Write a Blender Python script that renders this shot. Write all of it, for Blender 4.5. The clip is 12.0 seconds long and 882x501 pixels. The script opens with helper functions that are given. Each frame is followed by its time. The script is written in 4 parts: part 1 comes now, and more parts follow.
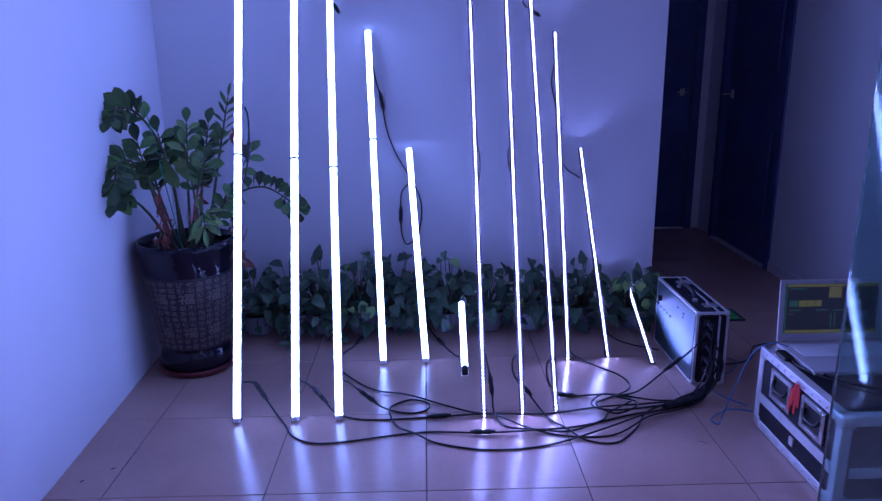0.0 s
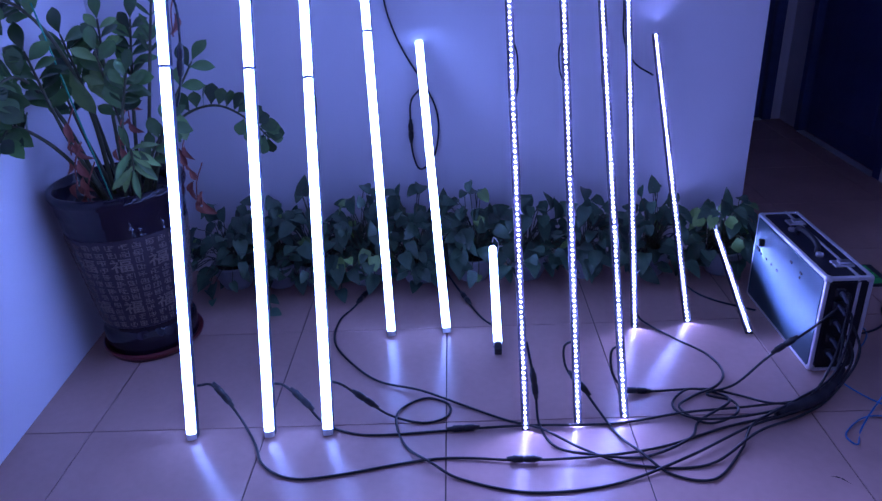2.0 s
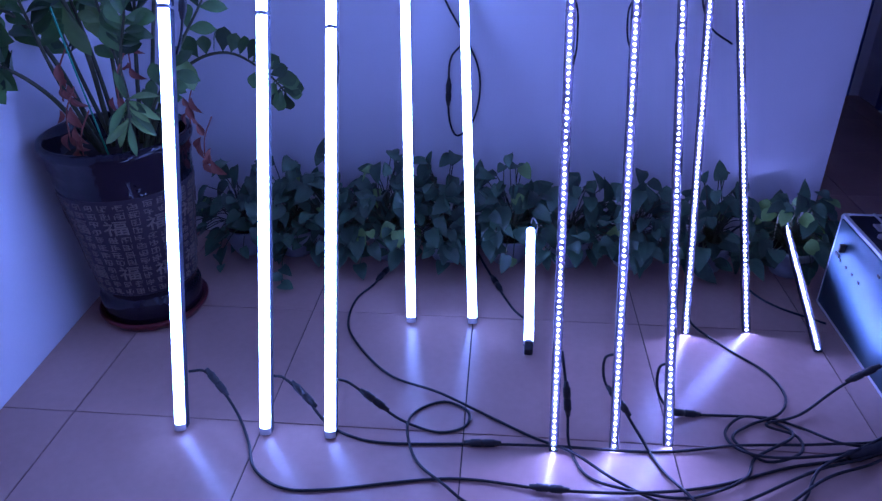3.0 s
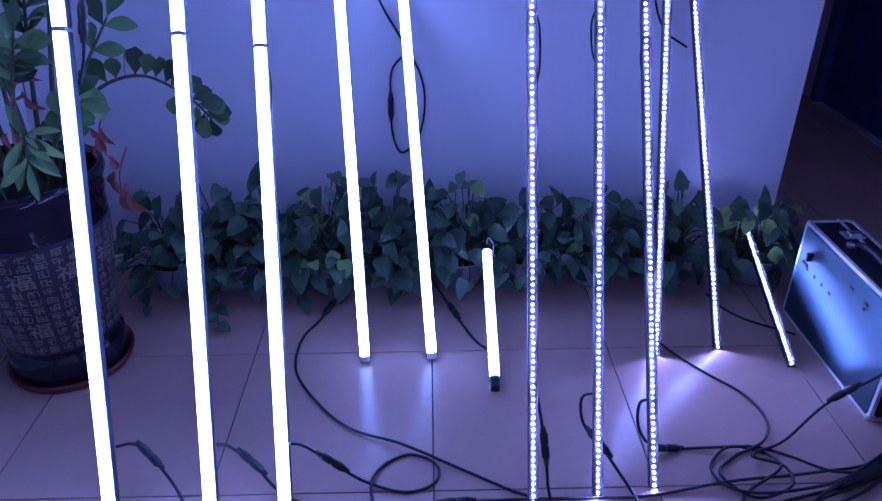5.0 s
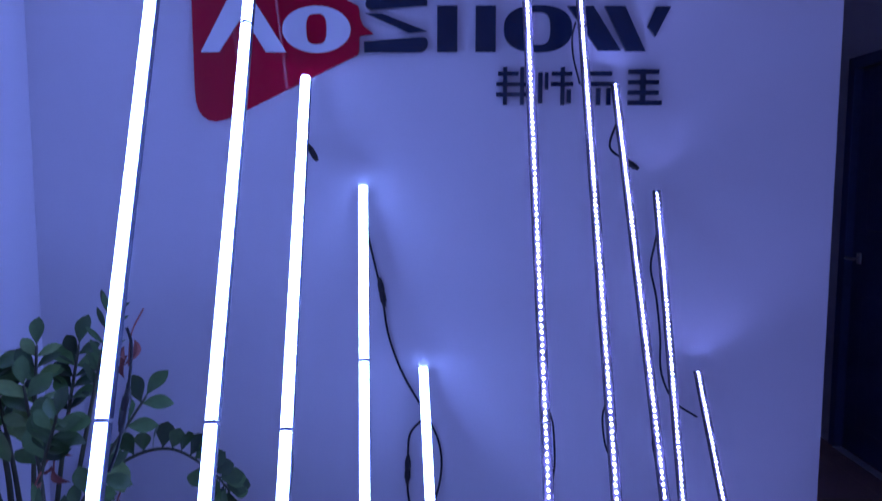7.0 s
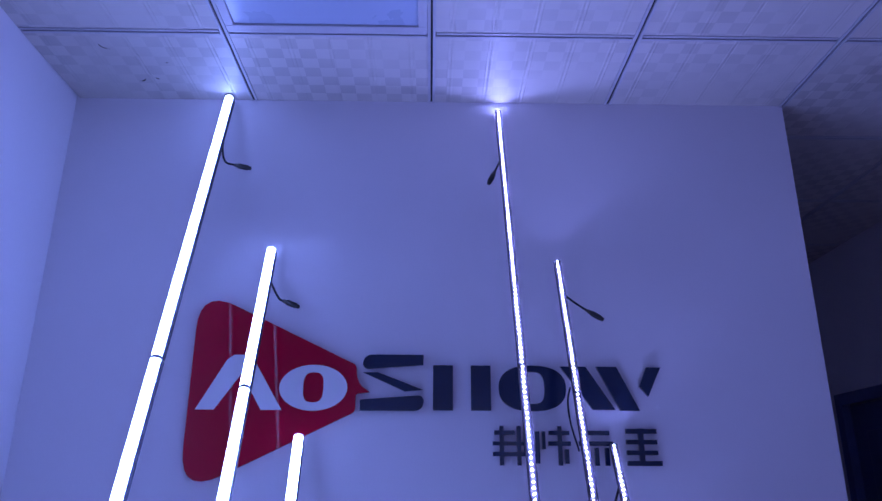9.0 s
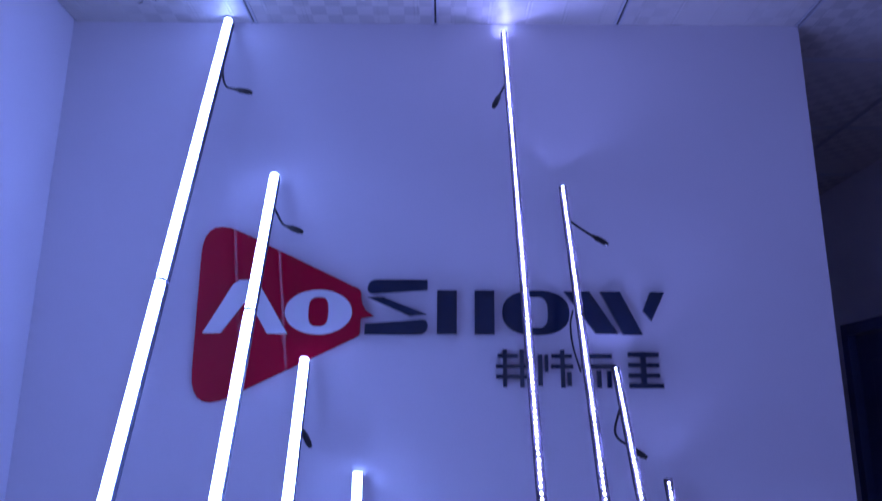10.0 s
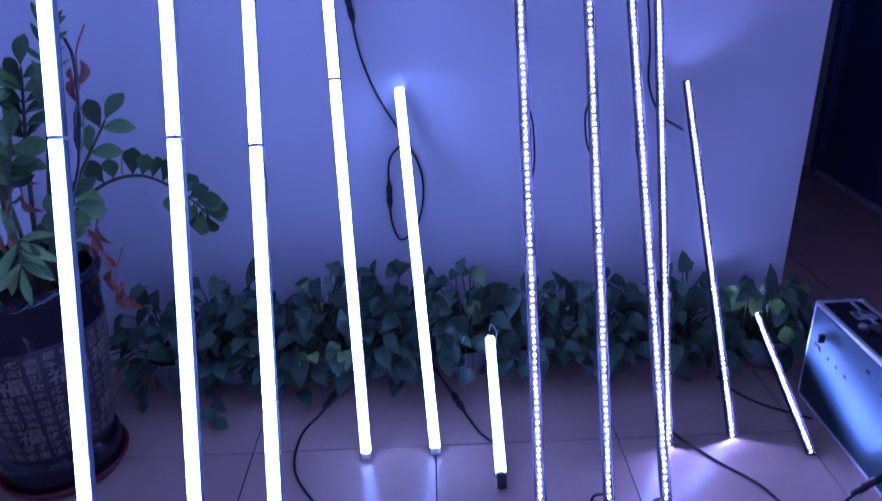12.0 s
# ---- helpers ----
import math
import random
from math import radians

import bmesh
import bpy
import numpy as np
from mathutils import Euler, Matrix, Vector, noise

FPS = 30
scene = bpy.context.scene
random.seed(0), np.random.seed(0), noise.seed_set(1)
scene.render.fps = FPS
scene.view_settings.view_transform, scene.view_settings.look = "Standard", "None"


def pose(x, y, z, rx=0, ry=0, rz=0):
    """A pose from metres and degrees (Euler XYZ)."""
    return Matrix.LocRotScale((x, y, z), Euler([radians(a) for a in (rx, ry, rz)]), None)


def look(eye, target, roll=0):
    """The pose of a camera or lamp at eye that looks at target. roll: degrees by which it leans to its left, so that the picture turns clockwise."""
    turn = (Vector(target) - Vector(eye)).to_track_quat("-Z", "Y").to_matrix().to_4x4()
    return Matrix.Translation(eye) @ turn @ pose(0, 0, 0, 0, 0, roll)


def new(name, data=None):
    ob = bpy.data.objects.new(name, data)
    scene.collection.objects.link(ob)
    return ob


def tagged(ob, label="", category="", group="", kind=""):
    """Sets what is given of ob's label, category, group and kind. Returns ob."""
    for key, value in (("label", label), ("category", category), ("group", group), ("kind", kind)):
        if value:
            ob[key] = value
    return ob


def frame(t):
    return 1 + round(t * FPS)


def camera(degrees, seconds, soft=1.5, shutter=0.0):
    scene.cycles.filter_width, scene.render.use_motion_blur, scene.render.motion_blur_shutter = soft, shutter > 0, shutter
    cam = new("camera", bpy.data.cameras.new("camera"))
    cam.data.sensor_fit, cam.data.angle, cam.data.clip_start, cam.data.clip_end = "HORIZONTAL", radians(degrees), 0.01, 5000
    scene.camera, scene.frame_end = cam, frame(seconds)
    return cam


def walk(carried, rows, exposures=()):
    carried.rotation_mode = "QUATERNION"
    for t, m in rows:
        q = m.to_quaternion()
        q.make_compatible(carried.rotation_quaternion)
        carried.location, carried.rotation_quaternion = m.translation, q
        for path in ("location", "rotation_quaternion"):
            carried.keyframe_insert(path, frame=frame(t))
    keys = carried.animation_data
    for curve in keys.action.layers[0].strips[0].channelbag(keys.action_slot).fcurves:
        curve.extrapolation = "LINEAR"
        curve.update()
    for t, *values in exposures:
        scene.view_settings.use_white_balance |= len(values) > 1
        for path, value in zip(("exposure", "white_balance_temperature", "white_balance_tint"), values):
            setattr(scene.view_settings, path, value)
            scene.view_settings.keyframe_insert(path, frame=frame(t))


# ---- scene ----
cam = camera(63.6, 12.0, soft=1.4, shutter=0.27)
PATH = [
    (0, (1.253, -3.478, 1.292), (1.291, -1.545, 0.779), -0.7),
    (0.5, (1.304, -3.181, 1.276), (1.341, -1.273, 0.677), -0.8),
    (1, (1.317, -2.959, 1.28), (1.258, -1.075, 0.61), -1.5),
    (1.5, (1.291, -2.756, 1.295), (1.275, -0.886, 0.583), -1.7),
    (2, (1.299, -2.62, 1.28), (1.24, -0.809, 0.433), -2.8),
    (2.5, (1.332, -2.447, 1.263), (1.224, -0.666, 0.36), -0.7),
    (3, (1.304, -2.338, 1.252), (1.147, -0.597, 0.28), -0.4),
    (5, (1.242, -2.139, 1.261), (1.268, -0.402, 0.269), -0.5),
    (5.5, (1.226, -2.129, 1.304), (1.283, -0.328, 0.437), 0.7),
    (6, (1.224, -2.132, 1.361), (1.257, -0.221, 0.771), -0.1),
    (6.5, (1.231, -2.138, 1.4), (1.263, -0.169, 1.048), 0.2),
    (7, (1.236, -2.141, 1.447), (1.226, -0.15, 1.255), 0.1),
    (7.5, (1.186, -2.128, 1.505), (1.175, -0.131, 1.622), -0.2),
    (9.5, (1.219, -2.135, 1.61), (1.249, -0.249, 2.276), 0.4),
    (10, (1.228, -2.112, 1.567), (1.224, -0.17, 2.042), 0.4),
    (10.5, (1.226, -2.082, 1.509), (1.275, -0.085, 1.608), -0.6),
    (11, (1.256, -2.063, 1.42), (1.327, -0.09, 1.101), -0.9),
    (11.5, (1.269, -2.071, 1.347), (1.335, -0.159, 0.766), -0.6),
    (12, (1.263, -2.085, 1.299), (1.274, -0.262, 0.478), -2.1),
]
walk(cam, [(t, look(eye, target, roll)) for t, eye, target, roll in PATH], exposures=[(0, 0.02, 6850, 10), (2.5, 0.19, 6450, 10), (5, 0.2, 6300, 10), (6, 0.11, 6500, 10), (7.5, -0.17, 6950, 10), (9.5, -0.06, 7250, 10), (11, 0.09, 6800, 10), (12, 0.16, 6450, 10)])

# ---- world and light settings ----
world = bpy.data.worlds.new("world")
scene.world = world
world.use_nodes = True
# Bluish fill, added to lift the dark parts; it enters through wall_south's opening.
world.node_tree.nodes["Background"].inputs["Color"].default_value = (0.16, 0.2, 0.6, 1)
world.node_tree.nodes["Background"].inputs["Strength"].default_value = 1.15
GLOW = (0.175, 0.285, 1.0)       # colour of the milky tubes
GLOW_BEAD = (0.215, 0.275, 1.0)  # colour of the bead tubes
TUBE_POWER = 28.5
BEAD_POWER = 760.0


# ---- materials ----
def shader(name):
    m = bpy.data.materials.new(name)
    m.use_nodes = True
    return m, m.node_tree.nodes, m.node_tree.links, m.node_tree.nodes["Principled BSDF"]


def surface(name, colour, rough=0.5, metal=0.0, vary=0.12, scale=6.0, fine=60.0, bump=0.0, spec=0.5, coat=0.0, per_object=0.0):
    """A painted or natural surface with stains at a large scale, grain at a small one and a fine relief."""
    m, n, l, b = shader(name)
    b.inputs["Metallic"].default_value = metal
    b.inputs["Specular IOR Level"].default_value = spec
    b.inputs["Coat Weight"].default_value = coat
    b.inputs["Coat Roughness"].default_value = 0.12
    co = n.new("ShaderNodeTexCoord")
    big, small = n.new("ShaderNodeTexNoise"), n.new("ShaderNodeTexNoise")
    big.inputs["Scale"].default_value, small.inputs["Scale"].default_value = scale, fine
    big.inputs["Detail"].default_value, small.inputs["Detail"].default_value = 5, 3
    l.new(co.outputs["Object"], big.inputs["Vector"])
    l.new(co.outputs["Object"], small.inputs["Vector"])
    add = n.new("ShaderNodeMath")
    add.operation = "MULTIPLY_ADD"
    add.inputs[1].default_value = 0.4
    l.new(small.outputs["Fac"], add.inputs[0])
    l.new(big.outputs["Fac"], add.inputs[2])
    level = n.new("ShaderNodeMapRange")
    level.inputs["From Min"].default_value, level.inputs["From Max"].default_value = 0.4, 1.0
    level.inputs["To Min"].default_value, level.inputs["To Max"].default_value = 1 - vary, 1 + vary
    l.new(add.outputs[0], level.inputs["Value"])
    value = level.outputs["Result"]
    if per_object:
        info, rnd, mul = n.new("ShaderNodeObjectInfo"), n.new("ShaderNodeMapRange"), n.new("ShaderNodeMath")
        rnd.inputs["To Min"].default_value, rnd.inputs["To Max"].default_value = 1 - per_object, 1 + per_object
        l.new(info.outputs["Random"], rnd.inputs["Value"])
        mul.operation = "MULTIPLY"
        l.new(value, mul.inputs[0])
        l.new(rnd.outputs["Result"], mul.inputs[1])
        value = mul.outputs[0]
    tint = n.new("ShaderNodeVectorMath")
    tint.operation = "SCALE"
    tint.inputs[0].default_value = colour
    l.new(value, tint.inputs["Scale"])
    l.new(tint.outputs["Vector"], b.inputs["Base Color"])
    rr = n.new("ShaderNodeMapRange")
    rr.inputs["To Min"].default_value, rr.inputs["To Max"].default_value = max(0.02, rough * 0.8), min(1, rough * 1.25)
    l.new(big.outputs["Fac"], rr.inputs["Value"])
    l.new(rr.outputs["Result"], b.inputs["Roughness"])
    if bump:
        bp = n.new("ShaderNodeBump")
        bp.inputs["Strength"].default_value, bp.inputs["Distance"].default_value = bump, 0.004
        l.new(small.outputs["Fac"], bp.inputs["Height"])
        l.new(bp.outputs["Normal"], b.inputs["Normal"])
    return m


def glowing(name, colour, strength, own=0.8):
    m, n, l, b = shader(name)
    b.inputs["Base Color"].default_value = (own, own, own, 1)
    b.inputs["Emission Color"].default_value = (*colour, 1)
    b.inputs["Emission Strength"].default_value = strength
    b.inputs["Roughness"].default_value = 0.4
    return m


def clear_glass(name, tint):
    m, n, l, b = shader(name)
    b.inputs["Base Color"].default_value = (*tint, 1)
    b.inputs["Transmission Weight"].default_value = 1.0
    b.inputs["Roughness"].default_value = 0.03
    b.inputs["IOR"].default_value = 1.5
    return m


def ceiling_board(name):
    """White vinyl board with an embossed check of matt and satin squares and thin ribs."""
    m, n, l, b = shader(name)
    co, sep = n.new("ShaderNodeTexCoord"), n.new("ShaderNodeSeparateXYZ")
    l.new(co.outputs["Object"], sep.inputs["Vector"])
    check = n.new("ShaderNodeTexChecker")
    check.inputs["Scale"].default_value = 20.0
    warp = n.new("ShaderNodeTexNoise")
    warp.inputs["Scale"].default_value = 2.2
    l.new(co.outputs["Object"], check.inputs["Vector"])
    l.new(co.outputs["Object"], warp.inputs["Vector"])
    ribs = n.new("ShaderNodeTexWave")
    ribs.inputs["Scale"].default_value = 26.0
    l.new(co.outputs["Object"], ribs.inputs["Vector"])
    band = n.new("ShaderNodeTexWave")
    band.inputs["Scale"].default_value = 2.62
    l.new(co.outputs["Object"], band.inputs["Vector"])
    gate = n.new("ShaderNodeMath")
    gate.operation = "GREATER_THAN"
    gate.inputs[1].default_value = 0.93
    l.new(band.outputs["Fac"], gate.inputs[0])
    rib = n.new("ShaderNodeMath")
    rib.operation = "MULTIPLY"
    l.new(gate.outputs[0], rib.inputs[0])
    l.new(ribs.outputs["Fac"], rib.inputs[1])
    mask = n.new("ShaderNodeMath")
    mask.operation = "MULTIPLY"
    l.new(check.outputs["Fac"], mask.inputs[0])
    fade = n.new("ShaderNodeMapRange")
    fade.inputs["From Min"].default_value, fade.inputs["From Max"].default_value = 0.38, 0.62
    l.new(warp.outputs["Fac"], fade.inputs["Value"])
    l.new(fade.outputs["Result"], mask.inputs[1])
    mix = n.new("ShaderNodeMix")
    mix.data_type = "RGBA"
    mix.inputs["A"].default_value, mix.inputs["B"].default_value = (0.52, 0.49, 0.45, 1), (0.41, 0.385, 0.355, 1)
    l.new(mask.outputs[0], mix.inputs["Factor"])
    l.new(mix.outputs["Result"], b.inputs["Base Color"])
    b.inputs["Roughness"].default_value = 0.42
    bp = n.new("ShaderNodeBump")
    bp.inputs["Strength"].default_value, bp.inputs["Distance"].default_value = 0.5, 0.002
    l.new(rib.outputs[0], bp.inputs["Height"])
    l.new(bp.outputs["Normal"], b.inputs["Normal"])
    return m


WALL = surface("wall_paint", (0.74, 0.72, 0.76), 0.5, vary=0.035, scale=1.6, fine=160, bump=0.06, spec=0.35)
WALL_GREY = surface("hall_paint", (0.73, 0.71, 0.75), 0.5, vary=0.05, scale=2, fine=160, bump=0.06)
TILE = surface("floor_tile", (0.49, 0.305, 0.25), 0.21, vary=0.1, scale=3.5, fine=45, bump=0.02, spec=0.3, per_object=0.035)
GROUT = surface("grout", (0.09, 0.062, 0.055), 0.85, vary=0.3)
BOARD = ceiling_board("ceiling_vinyl")
TBAR = surface("white_bar", (0.45, 0.45, 0.47), 0.35, vary=0.04)
REVEAL = surface("dark_reveal", (0.012, 0.012, 0.015), 0.6)
PANEL = surface("panel_diffuser", (0.36, 0.43, 0.54), 0.28, vary=0.02, coat=0.3)
DOOR = surface("dark_door_wood", (0.06, 0.09, 0.22), 0.35, vary=0.3, scale=3, fine=30, bump=0.1)
STEEL = surface("brushed_steel", (0.72, 0.72, 0.74), 0.28, metal=1.0, vary=0.08, fine=120)
ALU = surface("aluminium_edge", (0.8, 0.8, 0.82), 0.38, metal=0.55, vary=0.12, scale=20, fine=150)
TUBE_BACK = surface("tube_channel", (0.05, 0.055, 0.085), 0.5, metal=0.2, vary=0.1)
RAIL = surface("clear_rail", (0.022, 0.018, 0.03), 0.4, metal=0.0, vary=0.06)
BLACK = surface("black_plastic", (0.012, 0.012, 0.014), 0.4, vary=0.25, fine=90)
CABLE = surface("black_rubber", (0.008, 0.008, 0.011), 0.42, vary=0.2)
BLUE_CABLE = surface("blue_cable", (0.03, 0.15, 0.36), 0.4, vary=0.1)
PVC = surface("black_laminate", (0.014, 0.014, 0.02), 0.5, vary=0.35, scale=9, fine=200, bump=0.12, spec=0.25)
SATIN = surface("satin_panel", (0.06, 0.125, 0.15), 0.32, metal=0.85, vary=0.08, scale=5, fine=220)
RED = surface("red_acrylic", (0.5, 0.003, 0.03), 0.07, vary=0.04, spec=0.4)
NAVY = surface("navy_acrylic", (0.008, 0.02, 0.055), 0.12, vary=0.1, coat=0.5)
WHITE = surface("white_acrylic", (0.82, 0.84, 0.88), 0.2, vary=0.02)
GLAZE = surface("brown_glaze", (0.009, 0.006, 0.012), 0.06, vary=0.3, scale=8, fine=24, bump=0.5, spec=0.36)
UNGLAZED = surface("brown_relief", (0.042, 0.03, 0.036), 0.34, vary=0.3, scale=12, fine=60, bump=0.3, spec=0.22)
GILT = surface("worn_gilt", (0.19, 0.145, 0.125), 0.4, vary=0.35, scale=12, fine=60)
TERRA = surface("red_saucer", (0.12, 0.012, 0.014), 0.35, vary=0.15)
SOIL = surface("soil", (0.022, 0.014, 0.01), 0.95, vary=0.5, scale=30, fine=120, bump=0.8)
CERAMIC = surface("pale_pot", (0.27, 0.285, 0.32), 0.35, vary=0.12)
LEAF = surface("leaf_green", (0.075, 0.165, 0.05), 0.3, vary=0.35, scale=14, fine=50, per_object=0.7)
LEAF_PALE = surface("leaf_pale", (0.19, 0.33, 0.1), 0.38, vary=0.25, scale=14, per_object=0.25)
POTHOS = surface("pothos_green", (0.052, 0.11, 0.062), 0.4, vary=0.35, scale=22, fine=70, per_object=0.4)
STALK = surface("stalk", (0.06, 0.07, 0.03), 0.5, vary=0.3, scale=20)
DRY = surface("dried_leaf", (0.34, 0.11, 0.08), 0.75, vary=0.35, scale=25)
STICK = surface("green_stick", (0.02, 0.35, 0.2), 0.4, vary=0.1)
GREEN = surface("green_print", (0.02, 0.4, 0.08), 0.5, vary=0.3, scale=40)
PALE = surface("end_white", (0.75, 0.72, 0.72), 0.35, vary=0.03)
LAPTOP = surface("laptop_plastic", (0.5, 0.48, 0.5), 0.35, vary=0.05)
RED_TAPE = surface("red_tape", (0.75, 0.03, 0.03), 0.5, vary=0.2)
GLASS = clear_glass("door_glass", (0.42, 0.67, 0.68))
TUBE_GLOW = glowing("diffuser_glow", GLOW, TUBE_POWER)
CAP_GLOW = glowing("cap_glow", GLOW, 9.0)
END_GLOW = glowing("end_glow", GLOW_BEAD, 120.0)
SLIT_GLOW = glowing("slit_glow", GLOW, 5.0)
RING = surface("joint_grey", (0.3, 0.31, 0.36), 0.5, vary=0.1)
BEAD_GLOW = glowing("bead_glow", GLOW_BEAD, BEAD_POWER)
SCREEN = glowing("screen_dark", (0.006, 0.008, 0.02), 1.0, 0.01)
SCREEN_YELLOW = glowing("screen_yellow", (0.3, 0.32, 0.16), 0.17, 0.03)
SCREEN_TEAL = glowing("screen_teal", (0.03, 0.18, 0.22), 0.2, 0.03)


# ---- building helpers ----
def part(name, bm, material, parent=None, label="", smooth=False):
    me = bpy.data.meshes.new(name)
    bm.to_mesh(me)
    bm.free()
    me.materials.append(material)
    if smooth:
        me.polygons.foreach_set("use_smooth", [True] * len(me.polygons))
    ob = new(name, me)
    ob.parent = parent
    if label:
        tagged(ob, label)
    return ob


def base(name, place, label, category, group="", kind="", turn=0.0):
    ob = new(name)
    ob.empty_display_size = 0.05
    ob.matrix_basis = pose(*place, 0, 0, turn)
    return tagged(ob, label, category, group, kind)


def slab(bm, lo, hi, bevel=0.0, m=None):
    """A box from corner lo to corner hi, its edges bevelled."""
    lo, hi = Vector(lo), Vector(hi)
    made = bmesh.ops.create_cube(bm, size=1.0)["verts"]
    mat = Matrix.Translation((lo + hi) / 2) @ Matrix.Diagonal((*(hi - lo), 1))
    bmesh.ops.transform(bm, matrix=mat, verts=made)
    if bevel:
        edges = list({e for v in made for e in v.link_edges})
        out = bmesh.ops.bevel(bm, geom=edges, offset=bevel, segments=2, affect="EDGES", profile=0.5)
        made = list({v for f in out["faces"] for v in f.verts} | {v for v in made if v.is_valid})
    if m is not None:
        bmesh.ops.transform(bm, matrix=m, verts=made)
    return bm


def boxes(*items, bevel=0.0):
    bm = bmesh.new()
    for lo, hi in items:
        slab(bm, lo, hi, bevel)
    return bm


def lathe(profile, steps=40):
    """A solid of revolution round z from (radius, height) pairs."""
    bm = bmesh.new()
    rings = []
    for r, z in profile:
        rings.append([bm.verts.new((r * math.cos(2 * math.pi * i / steps), r * math.sin(2 * math.pi * i / steps), z)) for i in range(steps)])
    for a, b in zip(rings, rings[1:]):
        for i in range(steps):
            j = (i + 1) % steps
            bm.faces.new((a[i], a[j], b[j], b[i]))
    bm.faces.new(rings[0][::-1])
    bm.faces.new(rings[-1])
    return bm


def glide(points, steps=7):
    """Catmull-Rom points through the given ones."""
    p = [Vector(q) for q in points]
    p = [p[0] * 2 - p[1]] + p + [p[-1] * 2 - p[-2]]
    out = []
    for a, b, c, d in zip(p, p[1:], p[2:], p[3:]):
        for i in range(steps):
            t = i / steps
            out.append(0.5 * (2 * b + (c - a) * t + (2 * a - 5 * b + 4 * c - d) * t * t + (3 * b - a - 3 * c + d) * t ** 3))
    return out + [p[-2]]


def sweep(bm, points, radius, sides=8):
    """A round rope along points; radius may be a function of the way (0 to 1)."""
    rings = []
    up = Vector((0.13, 0.21, 0.97))
    for i, q in enumerate(points):
        d = (points[min(i + 1, len(points) - 1)] - points[max(i - 1, 0)]).normalized()
        u = d.cross(up)
        if u.length < 0.05:
            u = d.cross(Vector((1, 0, 0)))
        u.normalize()
        v = d.cross(u)
        r = radius(i / (len(points) - 1)) if callable(radius) else radius
        rings.append([bm.verts.new(q + r * (math.cos(2 * math.pi * k / sides) * u + math.sin(2 * math.pi * k / sides) * v)) for k in range(sides)])
    for a, b in zip(rings, rings[1:]):
        for k in range(sides):
            j = (k + 1) % sides
            bm.faces.new((a[k], a[j], b[j], b[k]))
    bm.faces.new(rings[0][::-1])
    bm.faces.new(rings[-1])
    return bm


def plate(outline, depth, holes=(), bevel=0.0):
    """A flat board in the plane x-z, facing -y, its front at y = -depth and its back at 0."""
    bm = bmesh.new()
    edges = []
    for loop in (outline, *holes):
        vs = [bm.verts.new((x, 0, z)) for x, z in loop]
        edges += [bm.edges.new((vs[i], vs[(i + 1) % len(vs)])) for i in range(len(vs))]
    bmesh.ops.triangle_fill(bm, use_beauty=True, edges=edges)
    faces = bm.faces[:]
    out = bmesh.ops.extrude_face_region(bm, geom=faces)
    bmesh.ops.translate(bm, vec=(0, -depth, 0), verts=[g for g in out["geom"] if isinstance(g, bmesh.types.BMVert)])
    bmesh.ops.recalc_face_normals(bm, faces=bm.faces[:])
    return bm


def extruded(bm, outline, z0, z1):
    """A bar along z with the given outline in x and y."""
    low = [bm.verts.new((x, y, z0)) for x, y in outline]
    top = [bm.verts.new((x, y, z1)) for x, y in outline]
    n = len(outline)
    for i in range(n):
        j = (i + 1) % n
        bm.faces.new((low[i], low[j], top[j], top[i]))
    bm.faces.new(low[::-1])
    bm.faces.new(top)
    bmesh.ops.recalc_face_normals(bm, faces=bm.faces[:])
    return bm


def ring(cx, cz, rx, rz, steps=36, power=2.0):
    out = []
    for i in range(steps):
        a = 2 * math.pi * i / steps
        c, s = math.cos(a), math.sin(a)
        out.append((cx + rx * math.copysign(abs(c) ** (2 / power), c), cz + rz * math.copysign(abs(s) ** (2 / power), s)))
    return out


def rounded(corners, radii, steps=7):
    """A polygon with rounded corners."""
    out = []
    n = len(corners)
    for i in range(n):
        p, q, r = Vector(corners[i - 1]), Vector(corners[i]), Vector(corners[(i + 1) % n])
        cut = radii[i]
        if cut == 0:
            out.append(tuple(q))
            continue
        a, b = q + (p - q).normalized() * cut, q + (r - q).normalized() * cut
        for k in range(steps + 1):
            t = k / steps
            out.append(tuple((1 - t) ** 2 * a + 2 * t * (1 - t) * q + t * t * b))
    return out


# ---- structure ----
HEIGHT = 2.857
RIGHT, FAR, BACK = 3.39, 1.96, -4.7     # hall wall, end of the corridor, wall behind the walk

wall_logo = tagged(part("wall_north", boxes(((0.0005, 0, 0), (2.4, 0.15, HEIGHT + 0.1))), WALL), "white painted wall with a company sign", "wall", kind="structure")
tagged(part("wall_partition", boxes(((2.25, 0.1505, 0), (2.4, FAR - 0.0005, HEIGHT + 0.1))), WALL_GREY), "pale wall along the dark corridor", "wall", kind="structure")
tagged(part("wall_rear", boxes(((0.0005, FAR, 0), (2.3995, FAR + 0.18, HEIGHT + 0.1))), WALL_GREY), "plain wall behind the sign wall", "wall", kind="structure")
bm = bmesh.new()
foot = [(0.0, FAR + 0.18), (0.0, 0.0), (0.05, -1.5), (0.05, BACK), (-0.15, BACK), (-0.15, FAR + 0.18)]
low = [bm.verts.new((x, y, 0)) for x, y in foot]
top = [bm.verts.new((x, y, HEIGHT + 0.1)) for x, y in foot]
for i in range(6):
    j = (i + 1) % 6
    bm.faces.new((low[i], low[j], top[j], top[i]))
bm.faces.new(low)
bm.faces.new(top[::-1])
bmesh.ops.recalc_face_normals(bm, faces=bm.faces[:])
tagged(part("wall_west", bm, WALL), "white painted side wall beside the plant", "wall", kind="structure")


